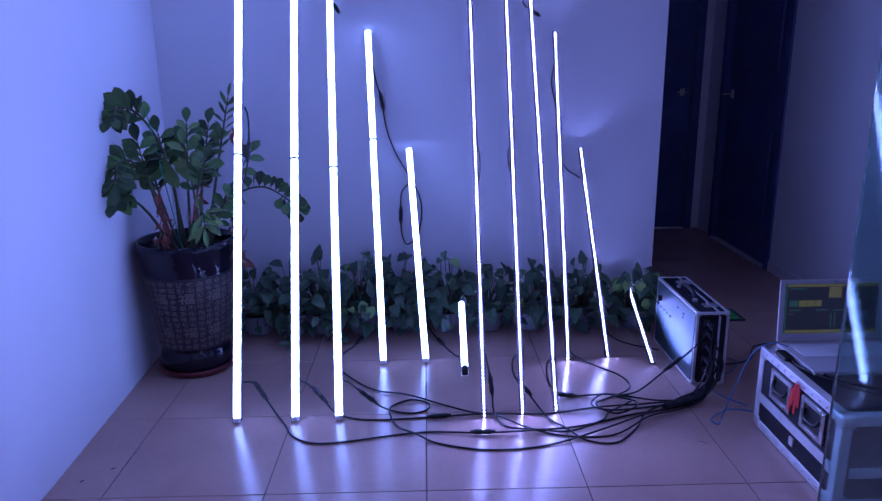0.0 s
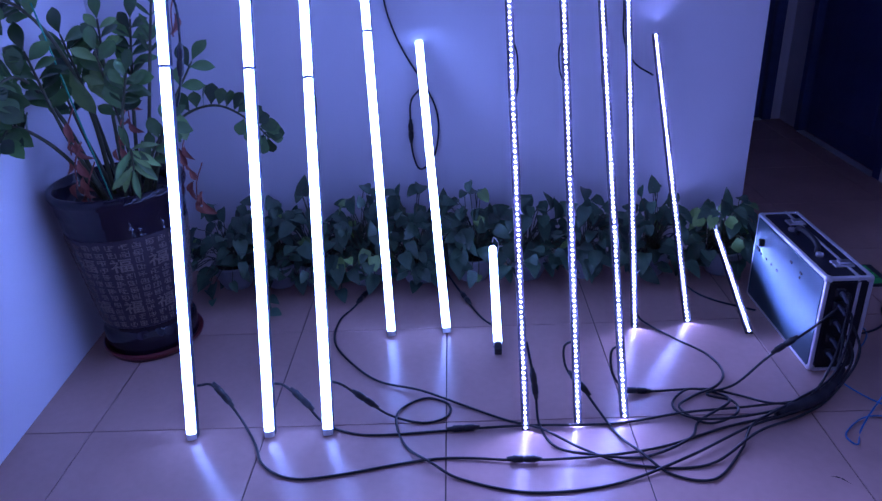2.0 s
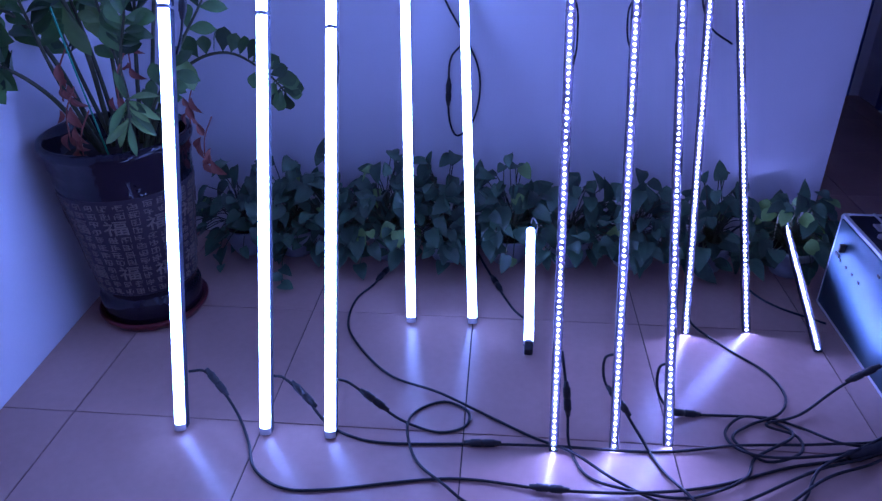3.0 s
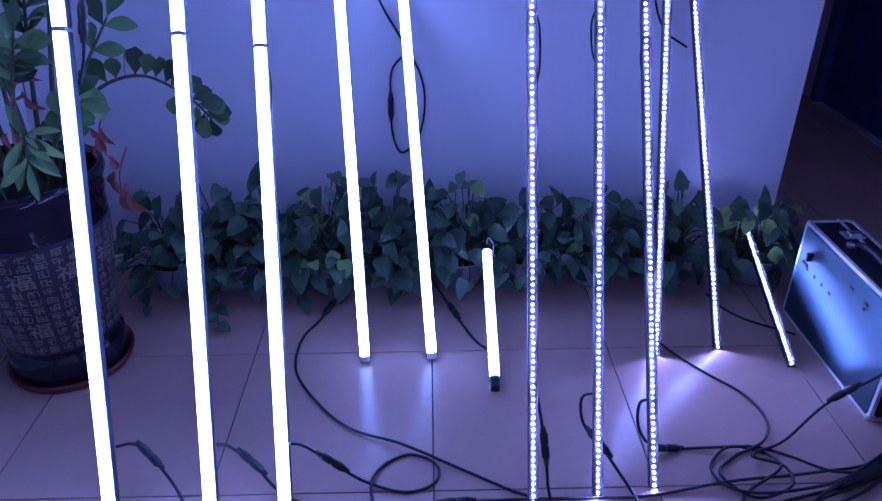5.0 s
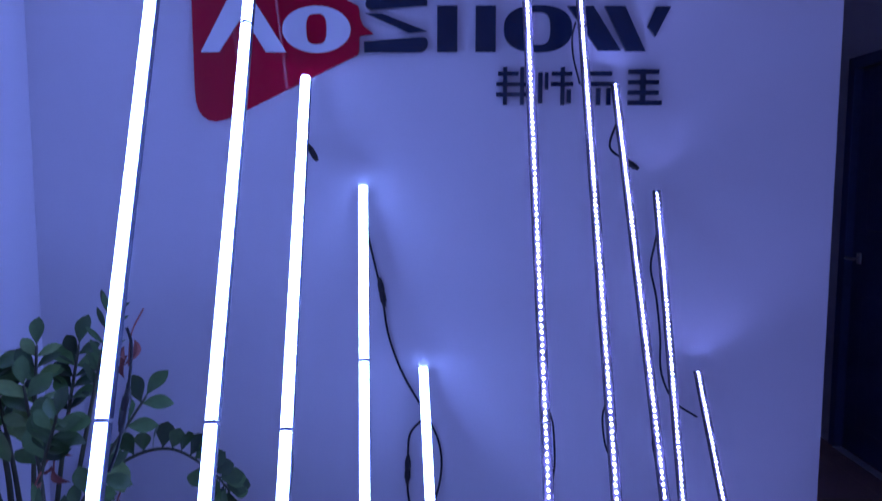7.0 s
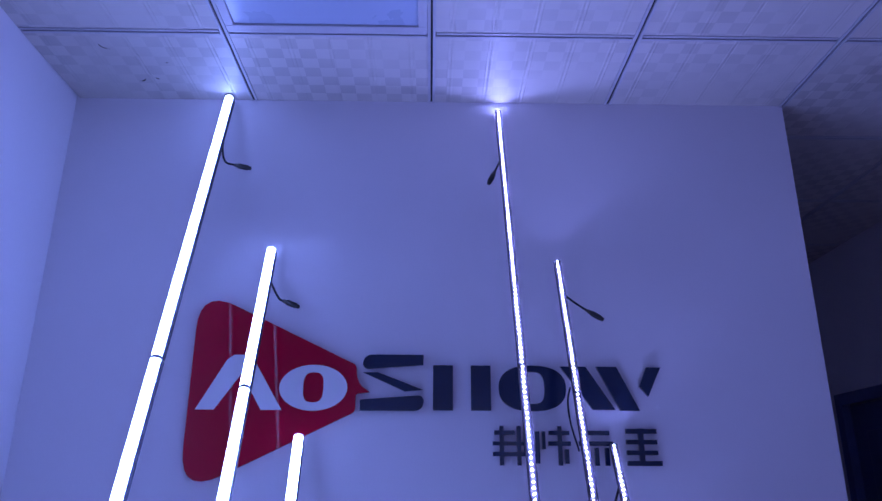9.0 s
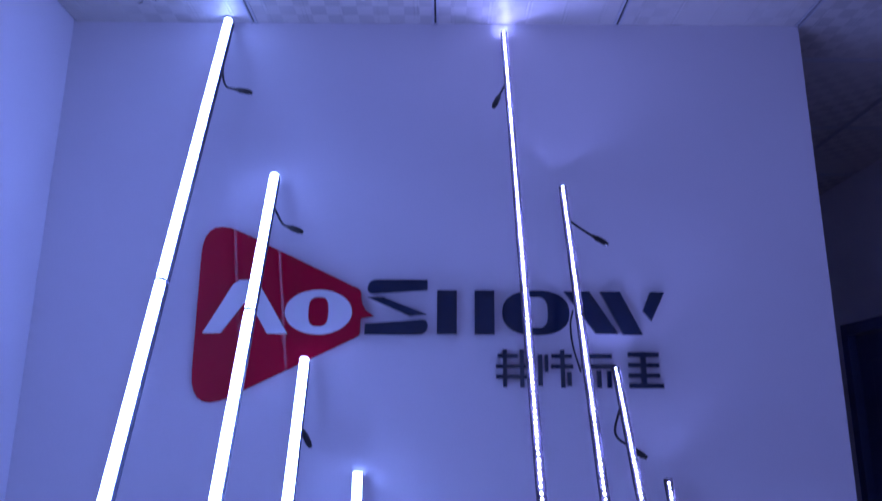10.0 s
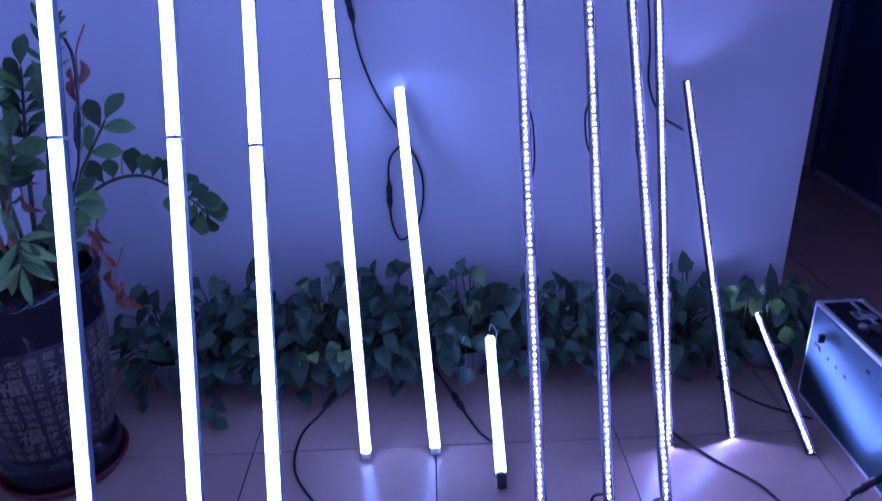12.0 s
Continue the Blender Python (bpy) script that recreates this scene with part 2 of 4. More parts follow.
def wall_with_gap(name, axis, at, thick, lo, hi, gap_lo, gap_hi, gap_top, material, label):
    """A wall of that thickness with one doorway through it."""
    def corner(a, t, z):
        return (a, t, z) if axis == "x" else (t, a, z)
    bm = boxes((corner(lo, at, 0), corner(gap_lo, at + thick, HEIGHT + 0.1)),
               (corner(gap_hi, at, 0), corner(hi, at + thick, HEIGHT + 0.1)),
               (corner(gap_lo, at, gap_top), corner(gap_hi, at + thick, HEIGHT + 0.1)))
    return tagged(part(name, bm, material), label, "wall", kind="structure")


wall_with_gap("wall_east", "y", RIGHT, 0.18, BACK, FAR + 0.2, 0.76, 1.72, 2.1, WALL_GREY, "plain pale wall of the hall with a dark doorway")
wall_with_gap("wall_corridor", "x", FAR, 0.18, 2.4, RIGHT, 2.47, 3.33, 2.1, WALL_GREY, "end wall of the dark corridor with a door")
# Unseen wall; its opening is added so that the world's fill gets in.
wall_with_gap("wall_south", "x", BACK - 0.15, 0.15, -0.15, RIGHT + 0.18, 0.45, 2.95, 2.3, WALL_GREY, "plain unseen wall with an opening added to let fill light in")


def dark_door(name, width, height, turn, place, handle_side):
    """A panelled dark door leaf in its frame, its front facing -y before it is turned."""
    d = base(name, place, "closed dark wooden door with a steel handle", "door", kind="structure", turn=turn)
    part("door_frame", boxes(((0, -0.012, 0), (0.06, 0.1, height)), ((width - 0.06, -0.012, 0), (width, 0.1, height)), ((0.06, -0.012, height - 0.06), (width - 0.06, 0.1, height)), bevel=0.004), DOOR, d)
    leaf = part("door_leaf", boxes(((0.063, 0.03, 0.006), (width - 0.063, 0.075, height - 0.063)), bevel=0.003), DOOR, d)
    for z0, z1 in ((0.16, 0.86), (1.2, height - 0.2)):
        part("panel", boxes(((0.19, 0.016, z0), (width - 0.19, 0.032, z1)), bevel=0.008), DOOR, leaf)
    hx = 0.13 if handle_side < 0 else width - 0.13
    bm = boxes(((hx - 0.018, 0.02, 1.02), (hx + 0.018, 0.031, 1.08)), bevel=0.004)
    sweep(bm, glide([(hx, 0.03, 1.05), (hx, -0.025, 1.05), (hx - handle_side * -0.02, -0.035, 1.05), (hx - handle_side * 0.06, -0.035, 1.05)]), 0.007)
    part("door_handle", bm, STEEL, leaf, "steel lever handle", smooth=True)
    part("threshold", boxes(((0.0605, -0.02, 0.0), (width - 0.0605, 0.028, 0.006)), bevel=0.002), ALU, d, "pale metal threshold")
    return d


dark_door("door_1", 0.86, 2.1, 0, (2.47, FAR, 0), 1)
dark_door("door_2", 0.96, 2.1, -90, (RIGHT, 1.72, 0), -1)
for i, (lo, hi) in enumerate((((RIGHT - 0.012, BACK, 0), (RIGHT - 0.0005, 0.755, 0.07)),)):
    tagged(part("baseboard", boxes((lo, hi), bevel=0.003), WALL_GREY), "low painted skirting at the hall wall", "baseboard", kind="structure")

# Ceiling: boards of 0.6 m in a grid of white bars, one board replaced by a flat lamp that is off.
bm = bmesh.new()
GX, GY = 0.0, -0.378
for i in range(6):
    for j in range(-8, 4):
        x0, x1 = max(GX + 0.6 * i, -0.1), min(GX + 0.6 * (i + 1), RIGHT + 0.1)
        y0, y1 = max(GY + 0.6 * j, BACK - 0.1), min(GY + 0.6 * (j + 1), FAR + 0.1)
        if x1 - x0 < 0.05 or y1 - y0 < 0.05 or (i, j) == (1, -1):
            continue
        slab(bm, (x0 + 0.009, y0 + 0.009, HEIGHT), (x1 - 0.009, y1 - 0.009, HEIGHT + 0.02), 0.003)
slab(bm, (-0.1, BACK - 0.1, HEIGHT + 0.03), (RIGHT + 0.15, FAR + 0.15, HEIGHT + 0.08))
lines = []
for i in range(1, 6):
    x = GX + 0.6 * i
    y1 = FAR if x > 2.39 else -0.0005
    lines += [((x - 0.0115, BACK, HEIGHT - 0.004), (x - 0.0035, y1, HEIGHT + 0.006), 1), ((x + 0.0035, BACK, HEIGHT - 0.004), (x + 0.0115, y1, HEIGHT + 0.006), 1),
              ((x - 0.0032, BACK, HEIGHT + 0.001), (x + 0.0032, y1, HEIGHT + 0.012), 2)]
for j in range(-7, 4):
    y = GY + 0.6 * j
    x0 = 0.0 if y < 0 else 2.4
    cuts = [x0] + [GX + 0.6 * i for i in range(1, 6) if GX + 0.6 * i > x0 + 0.1] + [RIGHT]
    for a, b in zip(cuts, cuts[1:]):
        a, b = a + 0.0145, b - 0.0145
        lines += [((a, y - 0.0115, HEIGHT - 0.003), (b, y - 0.0035, HEIGHT + 0.006), 1), ((a, y + 0.0035, HEIGHT - 0.003), (b, y + 0.0115, HEIGHT + 0.006), 1),
                  ((a, y - 0.0032, HEIGHT + 0.001), (b, y + 0.0032, HEIGHT + 0.012), 2)]
slots = [0] * len(bm.faces)
for lo, hi, slot in lines:
    slab(bm, lo, hi)
    slots += [slot] * 6
bm.faces.ensure_lookup_table()
for f, slot in zip(bm.faces, slots):
    f.material_index = slot
ceiling = tagged(part("ceiling", bm, BOARD), "suspended ceiling of white embossed square boards in white bars", "ceiling", kind="structure")
ceiling.data.materials.append(TBAR)
ceiling.data.materials.append(REVEAL)
lamp = base("ceiling_panel_light", (0.9, GY - 0.3, HEIGHT), "flat square ceiling panel light, switched off", "ceiling light")
part("frame", boxes(((-0.288, -0.288, -0.004), (0.288, -0.262, 0.02)), ((-0.288, 0.262, -0.004), (0.288, 0.288, 0.02)), ((-0.288, -0.2615, -0.004), (-0.262, 0.2615, 0.02)), ((0.262, -0.2615, -0.004), (0.288, 0.2615, 0.02)), bevel=0.002), TBAR, lamp)
part("diffuser", boxes(((-0.2615, -0.2615, 0.003), (0.2615, 0.2615, 0.014))), PANEL, lamp)

# ---- light tubes ----
def lie(bottom, top_):
    """A frame at the bottom: z along the tube, -y to the front, away from the wall."""
    z = (Vector(top_) - Vector(bottom)).normalized()
    x = Vector((1, 0, 0))
    y = z.cross(x).normalized()
    x = y.cross(z)
    m = Matrix((x, y, z)).transposed().to_4x4()
    m.translation = Vector(bottom)
    return m


def arc_wall(bm, r, t, a0, a1, z0, z1, steps):
    """A bent sheet of radius r and thickness t between two angles counted from -y, from z0 to z1."""
    rows = []
    for i in range(steps + 1):
        a = radians(a0 + (a1 - a0) * i / steps)
        row = []
        for rad in (r, r - t):
            for z in (z0, z1):
                row.append(bm.verts.new((rad * math.sin(a), -rad * math.cos(a), z)))
        rows.append(row)
    for p, q in zip(rows, rows[1:]):
        bm.faces.new((p[0], q[0], q[1], p[1]))
        bm.faces.new((p[2], p[3], q[3], q[2]))
        bm.faces.new((p[1], q[1], q[3], p[3]))
        bm.faces.new((p[0], p[2], q[2], q[0]))
    for p in (rows[0], rows[-1]):
        bm.faces.new((p[0], p[1], p[3], p[2]))
    bmesh.ops.recalc_face_normals(bm, faces=bm.faces[:])


PITCH = 1.016


def spans(length):
    cuts = [0.0]
    while cuts[-1] + PITCH < length - 0.1:
        cuts.append(cuts[-1] + PITCH)
    return list(zip(cuts, cuts[1:] + [length]))


def plug(points, parent, radius=0.0034, head=0.055):
    """A short lead that ends in a thick plug, as parts of its tube; points in the tube's frame."""
    way = glide(points)
    lead = part("lead", sweep(bmesh.new(), way, radius), CABLE, parent, smooth=True)
    d = (way[-1] - way[-4]).normalized()
    tip = way[-1]
    part("plug", sweep(bmesh.new(), [tip, tip + d * 0.012, tip + d * 0.014, tip + d * (head - 0.01), tip + d * (head - 0.008), tip + d * head],
                       lambda t: (0.005, 0.0065, 0.0085, 0.0085, 0.0065, 0.006)[round(t * 5)]), BLACK, lead, smooth=True)


def milky_tube(length, bottom, top_, words, end_lead=()):
    t = base("light_tube", (0, 0, 0), words, "LED tube", "milky light tubes")
    t.matrix_basis = lie(bottom, top_)
    for a, b in spans(length):
        bm = bmesh.new()
        arc_wall(bm, 0.0138, 0.002, -80, 80, a + (0.018 if length > 0.5 else 0.006) if a == 0 else a + 0.0048, b - 0.006 if b == length else b - 0.0048, 18)
        part("diffuser", bm, TUBE_GLOW, t, "milky white diffuser, lit", smooth=True)
        bm = extruded(bmesh.new(), [(-0.0145, 0.0003), (-0.0145, 0.0195), (-0.0135, 0.0205), (0.0135, 0.0205), (0.0145, 0.0195), (0.0145, 0.0003), (0.0128, 0.0003), (0.0128, 0.018), (-0.0128, 0.018), (-0.0128, 0.0003)], a + 0.004, b - 0.004)
        part("back_channel", bm, TUBE_BACK, t, "aluminium channel at the back")
        part("back_slit", boxes(((-0.0035, 0.0206, a + 0.006), (0.0035, 0.0214, b - 0.006))), SLIT_GLOW, t, "narrow translucent slit, faintly lit")
        if b < length:
            part("joint_ring", lathe([(0.0125, b - 0.0045), (0.0134, b - 0.0042), (0.0134, b + 0.0042), (0.0125, b + 0.0045)], 24), RING, t)
    for z0, z1 in ((0.0, 0.0172 if length > 0.5 else 0.0055), (length - 0.0055, length)):
        part("end_cap", lathe([(0.0125, z0), (0.0141, z0 + 0.001), (0.0141, z1 - 0.001), (0.0125, z1)], 24), CAP_GLOW if z1 == length < 3 else PALE, t, "milky end cap, lit through" if z1 == length < 3 else "")
    if end_lead:
        plug(end_lead, t)
    return t


bead_mesh = None
BEADS = 72  # to the metre


def bead_tube(length, bottom, top_, words, end_lead=()):
    global bead_mesh
    t = base("light_tube", (0, 0, 0), words, "LED tube", "bead light tubes")
    t.matrix_basis = lie(bottom, top_)
    for a, b in spans(length):
        part("rail", extruded(bmesh.new(), [(-0.0105, -0.0032), (-0.0105, 0.012), (0.0105, 0.012), (0.0105, -0.0032), (0.0093, -0.0032), (0.0088, 0.002), (-0.0088, 0.002), (-0.0093, -0.0032)], a + 0.003, b - 0.003), RAIL, t, "slim pale rail")
        if b < length:
            part("joint_ring", boxes(((-0.0108, -0.0012, b - 0.0022), (0.0108, 0.0125, b + 0.0022)), bevel=0.0006), RAIL, t)
    for z0, z1 in ((0.0, 0.0028), (length - 0.0028, length)):
        part("end_cap", boxes(((-0.0108, -0.0008, z0), (0.0108, 0.0124, z1)), bevel=0.0006), BLACK, t)
    # Glowing plate, added to throw the bright spot on the ceiling above the tube.
    if length == 3.0:
        part("spot_glow_plate", boxes(((-0.007, 0.0005, length), (0.007, 0.011, length + 0.0012)), bevel=0.0004), END_GLOW, t, "glowing plate added to throw the bright spot on the ceiling")
    if bead_mesh is None:
        bm = bmesh.new()
        bmesh.ops.create_icosphere(bm, subdivisions=2, radius=0.002)
        bmesh.ops.delete(bm, geom=[v for v in bm.verts if v.co.y > 0.0012], context="VERTS")
        bead_mesh = bpy.data.meshes.new("bead")
        bm.to_mesh(bead_mesh)
        bm.free()
        bead_mesh.materials.append(BEAD_GLOW)
    for i in range(round(length * BEADS)):
        bead = new("led_bead", bead_mesh)
        bead.parent = t
        bead.location = (0, 0.0, (i + 0.5) / BEADS)
    if end_lead:
        plug(end_lead, t)
    return t


milky_tube(3.03, (0.532, -1.062, 0.0), (0.524, -0.03, 2.85), "three metre milky LED tube leaning against the wall, lit", [(0.005, 0.02, 2.89), (0.012, 0.025, 2.81), (0.03, 0.03, 2.755), (0.062, 0.03, 2.74)])
milky_tube(2.53, (0.749, -1.06, 0.0), (0.708, -0.03, 2.322), "long milky LED tube leaning on the wall, lit", [(0.006, 0.02, 2.425), (0.02, 0.023, 2.395), (0.042, 0.026, 2.355), (0.056, 0.026, 2.345)])
milky_tube(2.025, (0.912, -1.06, 0.0), (0.831, -0.03, 1.769), "two metre milky LED tube leaning on the wall, lit", [(0.002, 0.02, 1.845), (0.005, 0.024, 1.825), (0.012, 0.026, 1.81)])
milky_tube(1.53, (1.05, -0.552, 0.0), (0.994, -0.024, 1.435), "one and a half metre milky LED tube on the wall, lit")
milky_tube(1.03, (1.238, -0.545, 0.0), (1.172, -0.024, 0.89), "one metre milky LED tube leaning on the wall, lit")
short = milky_tube(0.46, (1.404, -0.668, 0.025), (1.413, -0.21, 0.172), "short milky LED tube propped on the potted plants, lit")
part("socket", boxes(((-0.012, -0.012, -0.032), (0.012, 0.014, -0.0005)), bevel=0.003), BLACK, short)
bead_tube(3.0, (1.456, -1.065, 0.002), (1.424, -0.022, 2.82), "three metre LED bead tube leaning against the wall, lit", [(-0.006, 0.01, 2.77), (-0.015, 0.014, 2.75), (-0.026, 0.016, 2.725)])
bead_tube(2.5, (1.602, -1.045, 0.002), (1.597, -0.022, 2.3), "long LED bead tube leaning on the wall, lit", [(0.006, 0.01, 2.37), (0.032, 0.014, 2.347), (0.058, 0.016, 2.325), (0.07, 0.016, 2.315)])
bead_tube(2.0, (1.733, -1.026, 0.002), (1.733, -0.02, 1.745), "two metre LED bead tube leaning on the wall, lit", [(-0.006, 0.01, 1.87), (-0.03, 0.014, 1.81), (-0.028, 0.016, 1.78), (-0.002, 0.016, 1.755)])
bead_tube(1.52, (1.871, -0.555, 0.002), (1.866, -0.02, 1.424), "one and a half metre LED bead tube on the wall, lit")
bead_tube(1.015, (2.055, -0.53, 0.002), (2.006, -0.02, 0.882), "one metre LED bead tube leaning on the wall, lit")
bead_tube(0.48, (2.23, -0.615, 0.008), (2.251, -0.165, 0.175), "short LED bead tube propped on a potted plant, lit")

# ---- sign on the wall: plain shapes ----
sign = base("wall_sign", (0, -0.002, 0), "red rounded triangle sign with white and navy raised shapes", "sign")
red = part("red_board", plate(rounded([(0.496, 2.19), (0.985, 1.957), (0.987, 1.925), (0.998, 1.898), (1.026, 1.878), (0.986, 1.872), (0.985, 1.82), (0.5, 1.585)], [0.13, 0.012, 0.008, 0.012, 0, 0.006, 0.012, 0.13]), 0.012), RED, sign, "glossy red acrylic board")
part("white_shape", plate([(0.522, 1.824), (0.602, 1.97), (0.622, 1.984), (0.66, 1.985), (0.68, 1.972), (0.772, 1.824), (0.712, 1.824), (0.648, 1.93), (0.575, 1.824)], 0.018), WHITE, red, "white slanted shape")
part("white_shape", plate(ring(0.861, 1.889, 0.1, 0.067), 0.018, [ring(0.861, 1.89, 0.03, 0.044, 28, 3.0)]), WHITE, red, "white oval ring")
NAVY_SHAPES = [
    rounded([(1.004, 1.989), (1.184, 1.989), (1.184, 1.958), (1.004, 1.945)], [0.03, 0, 0, 0.02]),
    [(1.004, 1.936), (1.05, 1.936), (1.184, 1.885), (1.13, 1.88)],
    rounded([(0.999, 1.856), (1.186, 1.87), (1.186, 1.824), (0.999, 1.824)], [0, 0.02, 0.03, 0]),
    [(1.213, 1.958), (1.272, 1.958), (1.272, 1.826), (1.213, 1.826)],
    [(1.325, 1.958), (1.384, 1.958), (1.384, 1.826), (1.325, 1.826)],
    [(1.592, 1.957), (1.668, 1.957), (1.75, 1.83), (1.684, 1.83)],
    [(1.7, 1.957), (1.76, 1.957), (1.822, 1.828), (1.765, 1.828)],
    rounded([(1.85, 1.956), (1.893, 1.956), (1.85, 1.87), (1.826, 1.9)], [0, 0, 0, 0]),
]
for outline in NAVY_SHAPES:
    part("navy_shape", plate(outline, 0.012), NAVY, sign, "navy acrylic bar")
part("navy_shape", plate(ring(1.507, 1.892, 0.1, 0.067, 36, 2.4), 0.012, [ring(1.507, 1.893, 0.036, 0.047, 28, 3.0)]), NAVY, sign, "navy acrylic oval ring")
# four small groups of plain navy bars below
def bar_group(cx, bars_):
    """A small group of plain navy bars round (cx, 1.728)."""
    for k, (bx, bz, w, h) in enumerate(bars_):
        x, z, e = cx + bx, 1.728 + bz, 0.0003 * k
        part("small_bar", boxes(((x, -0.009 - e, z), (x + w, 0, z + h))), NAVY, sign)


bar_group(1.437, ((-0.05, -0.03, 0.1, 0.012), (-0.05, 0.0, 0.1, 0.011), (-0.045, 0.03, 0.06, 0.012), (-0.03, -0.055, 0.012, 0.11), (0.02, -0.055, 0.012, 0.11), (0.04, -0.02, 0.011, 0.07)))
bar_group(1.56, ((-0.05, -0.05, 0.013, 0.09), (-0.03, -0.01, 0.01, 0.05), (-0.01, 0.03, 0.06, 0.012), (-0.012, 0.0, 0.065, 0.012), (0.016, -0.055, 0.012, 0.11), (0.035, -0.05, 0.012, 0.04)))
bar_group(1.687, ((-0.05, 0.0, 0.1, 0.013), (-0.04, 0.03, 0.08, 0.013), (-0.035, -0.055, 0.013, 0.05), (-0.006, -0.055, 0.013, 0.05), (0.024, -0.055, 0.013, 0.05)))
bar_group(1.82, ((-0.045, 0.035, 0.09, 0.014), (-0.045, 0.005, 0.09, 0.013), (-0.045, -0.025, 0.09, 0.013), (-0.045, -0.055, 0.1, 0.014), (-0.009, -0.05, 0.015, 0.1)))

# ---- floor ----
floor = tagged(part("floor", boxes(((-0.15, BACK, -0.1), (RIGHT + 0.1, FAR + 0.1, -0.004))), GROUT), "polished pinkish brown square floor tiles", "floor", kind="structure")


def lay_tiles():
    px, py, gap = 0.504, 0.507, 0.0016
    shared = {}
    for i in range(-3, 5):
        for j in range(-8, 6):
            x0, x1 = max(1.238 + px * i, -0.1), min(1.238 + px * (i + 1), RIGHT + 0.05)
            y0, y1 = max(-0.512 + py * j, BACK), min(-0.512 + py * (j + 1), FAR + 0.05)
            if x1 - x0 < 0.02 or y1 - y0 < 0.02:
                continue
            key = (round(x1 - x0, 3), round(y1 - y0, 3))
            if key not in shared:
                bm = boxes(((-key[0] / 2 + gap, -key[1] / 2 + gap, -0.004), (key[0] / 2 - gap, key[1] / 2 - gap, 0.0)), bevel=0.0009)
                me = bpy.data.meshes.new("tile")
                bm.to_mesh(me)
                bm.free()
                me.materials.append(TILE)
                shared[key] = me
            t = new("tile", shared[key])
            t.parent = floor
            t.location = ((x0 + x1) / 2, (y0 + y1) / 2, 0)


lay_tiles()

# ---- leaves and plants ----
def leaf_mesh(name, length, width, heart, material, fold=0.18, droop=0.2, belly=1.2):
    """A leaf along +y from its stalk: two halves folded along the midrib, bent down to the tip."""
    bm = bmesh.new()
    rows = []
    steps = 8
    for i in range(steps + 1):
        t = i / steps
        w = width * (math.sin(math.pi * t ** (0.62 if heart else belly)) ** (0.75 if heart else 0.8)) * 0.5
        if t > 0.999:
            w = 0.0
        y = length * t - (0.10 * length if heart and 0 < i < 2 else 0)
        z = -droop * length * t * t
        rows.append([bm.verts.new((s * w, y - (0.06 * length * abs(s) if heart else 0), z + fold * abs(s) * w + 0.03 * width * math.sin(5 * t) * abs(s))) for s in (-1, -0.5, 0, 0.5, 1)])
    for a, b in zip(rows, rows[1:]):
        for k in range(4):
            bm.faces.new((a[k], a[k + 1], b[k + 1], b[k]))
    bmesh.ops.remove_doubles(bm, verts=bm.verts[:], dist=1e-5)
    me = bpy.data.meshes.new(name)
    bm.to_mesh(me)
    bm.free()
    me.materials.append(material)
    me.polygons.foreach_set("use_smooth", [True] * len(me.polygons))
    return me


def leaf_pose(at, along, up, size=1.0, roll=0.0):
    y = Vector(along).normalized()
    z = Vector(up) - y * Vector(up).dot(y)
    if z.length < 0.01:
        z = y.orthogonal()
    z.normalize()
    x = y.cross(z)
    m = Matrix((x, y, z)).transposed().to_4x4()
    m.translation = Vector(at)
    return m @ Matrix.Rotation(roll, 4, "Y") @ Matrix.Diagonal((size, size, size, 1))


rnd = random.Random(7)
LEAFLETS = [leaf_mesh("leaf", 0.08, 0.046, False, LEAF, 0.22, d, 1.5) for d in (0.08, 0.25, 0.45)]
ROUND = [leaf_mesh("leaf", 0.07, 0.048, False, LEAF, 0.15, d, 1.75) for d in (0.02, 0.12)]
LEAFLETS_PALE = leaf_mesh("leaf", 0.085, 0.042, False, LEAF_PALE, 0.22, 0.15, 1.4)
HANGING = [leaf_mesh("leaf", 0.095, 0.024, False, m, 0.3, d) for m, d in ((LEAF, 0.2), (LEAF_PALE, 0.35))]
SLIM = leaf_mesh("leaf", 0.075, 0.017, False, LEAF, 0.2, 0.1)
DRIED = leaf_mesh("dry_leaf", 0.07, 0.034, False, DRY, 1.1, 0.55)
HEARTS = [leaf_mesh("leaf", 0.086, 0.06, True, POTHOS, 0.2, d) for d in (0.1, 0.3, 0.45)]
HEART_PALE = leaf_mesh("leaf", 0.075, 0.058, True, LEAF_PALE, 0.2, 0.25)


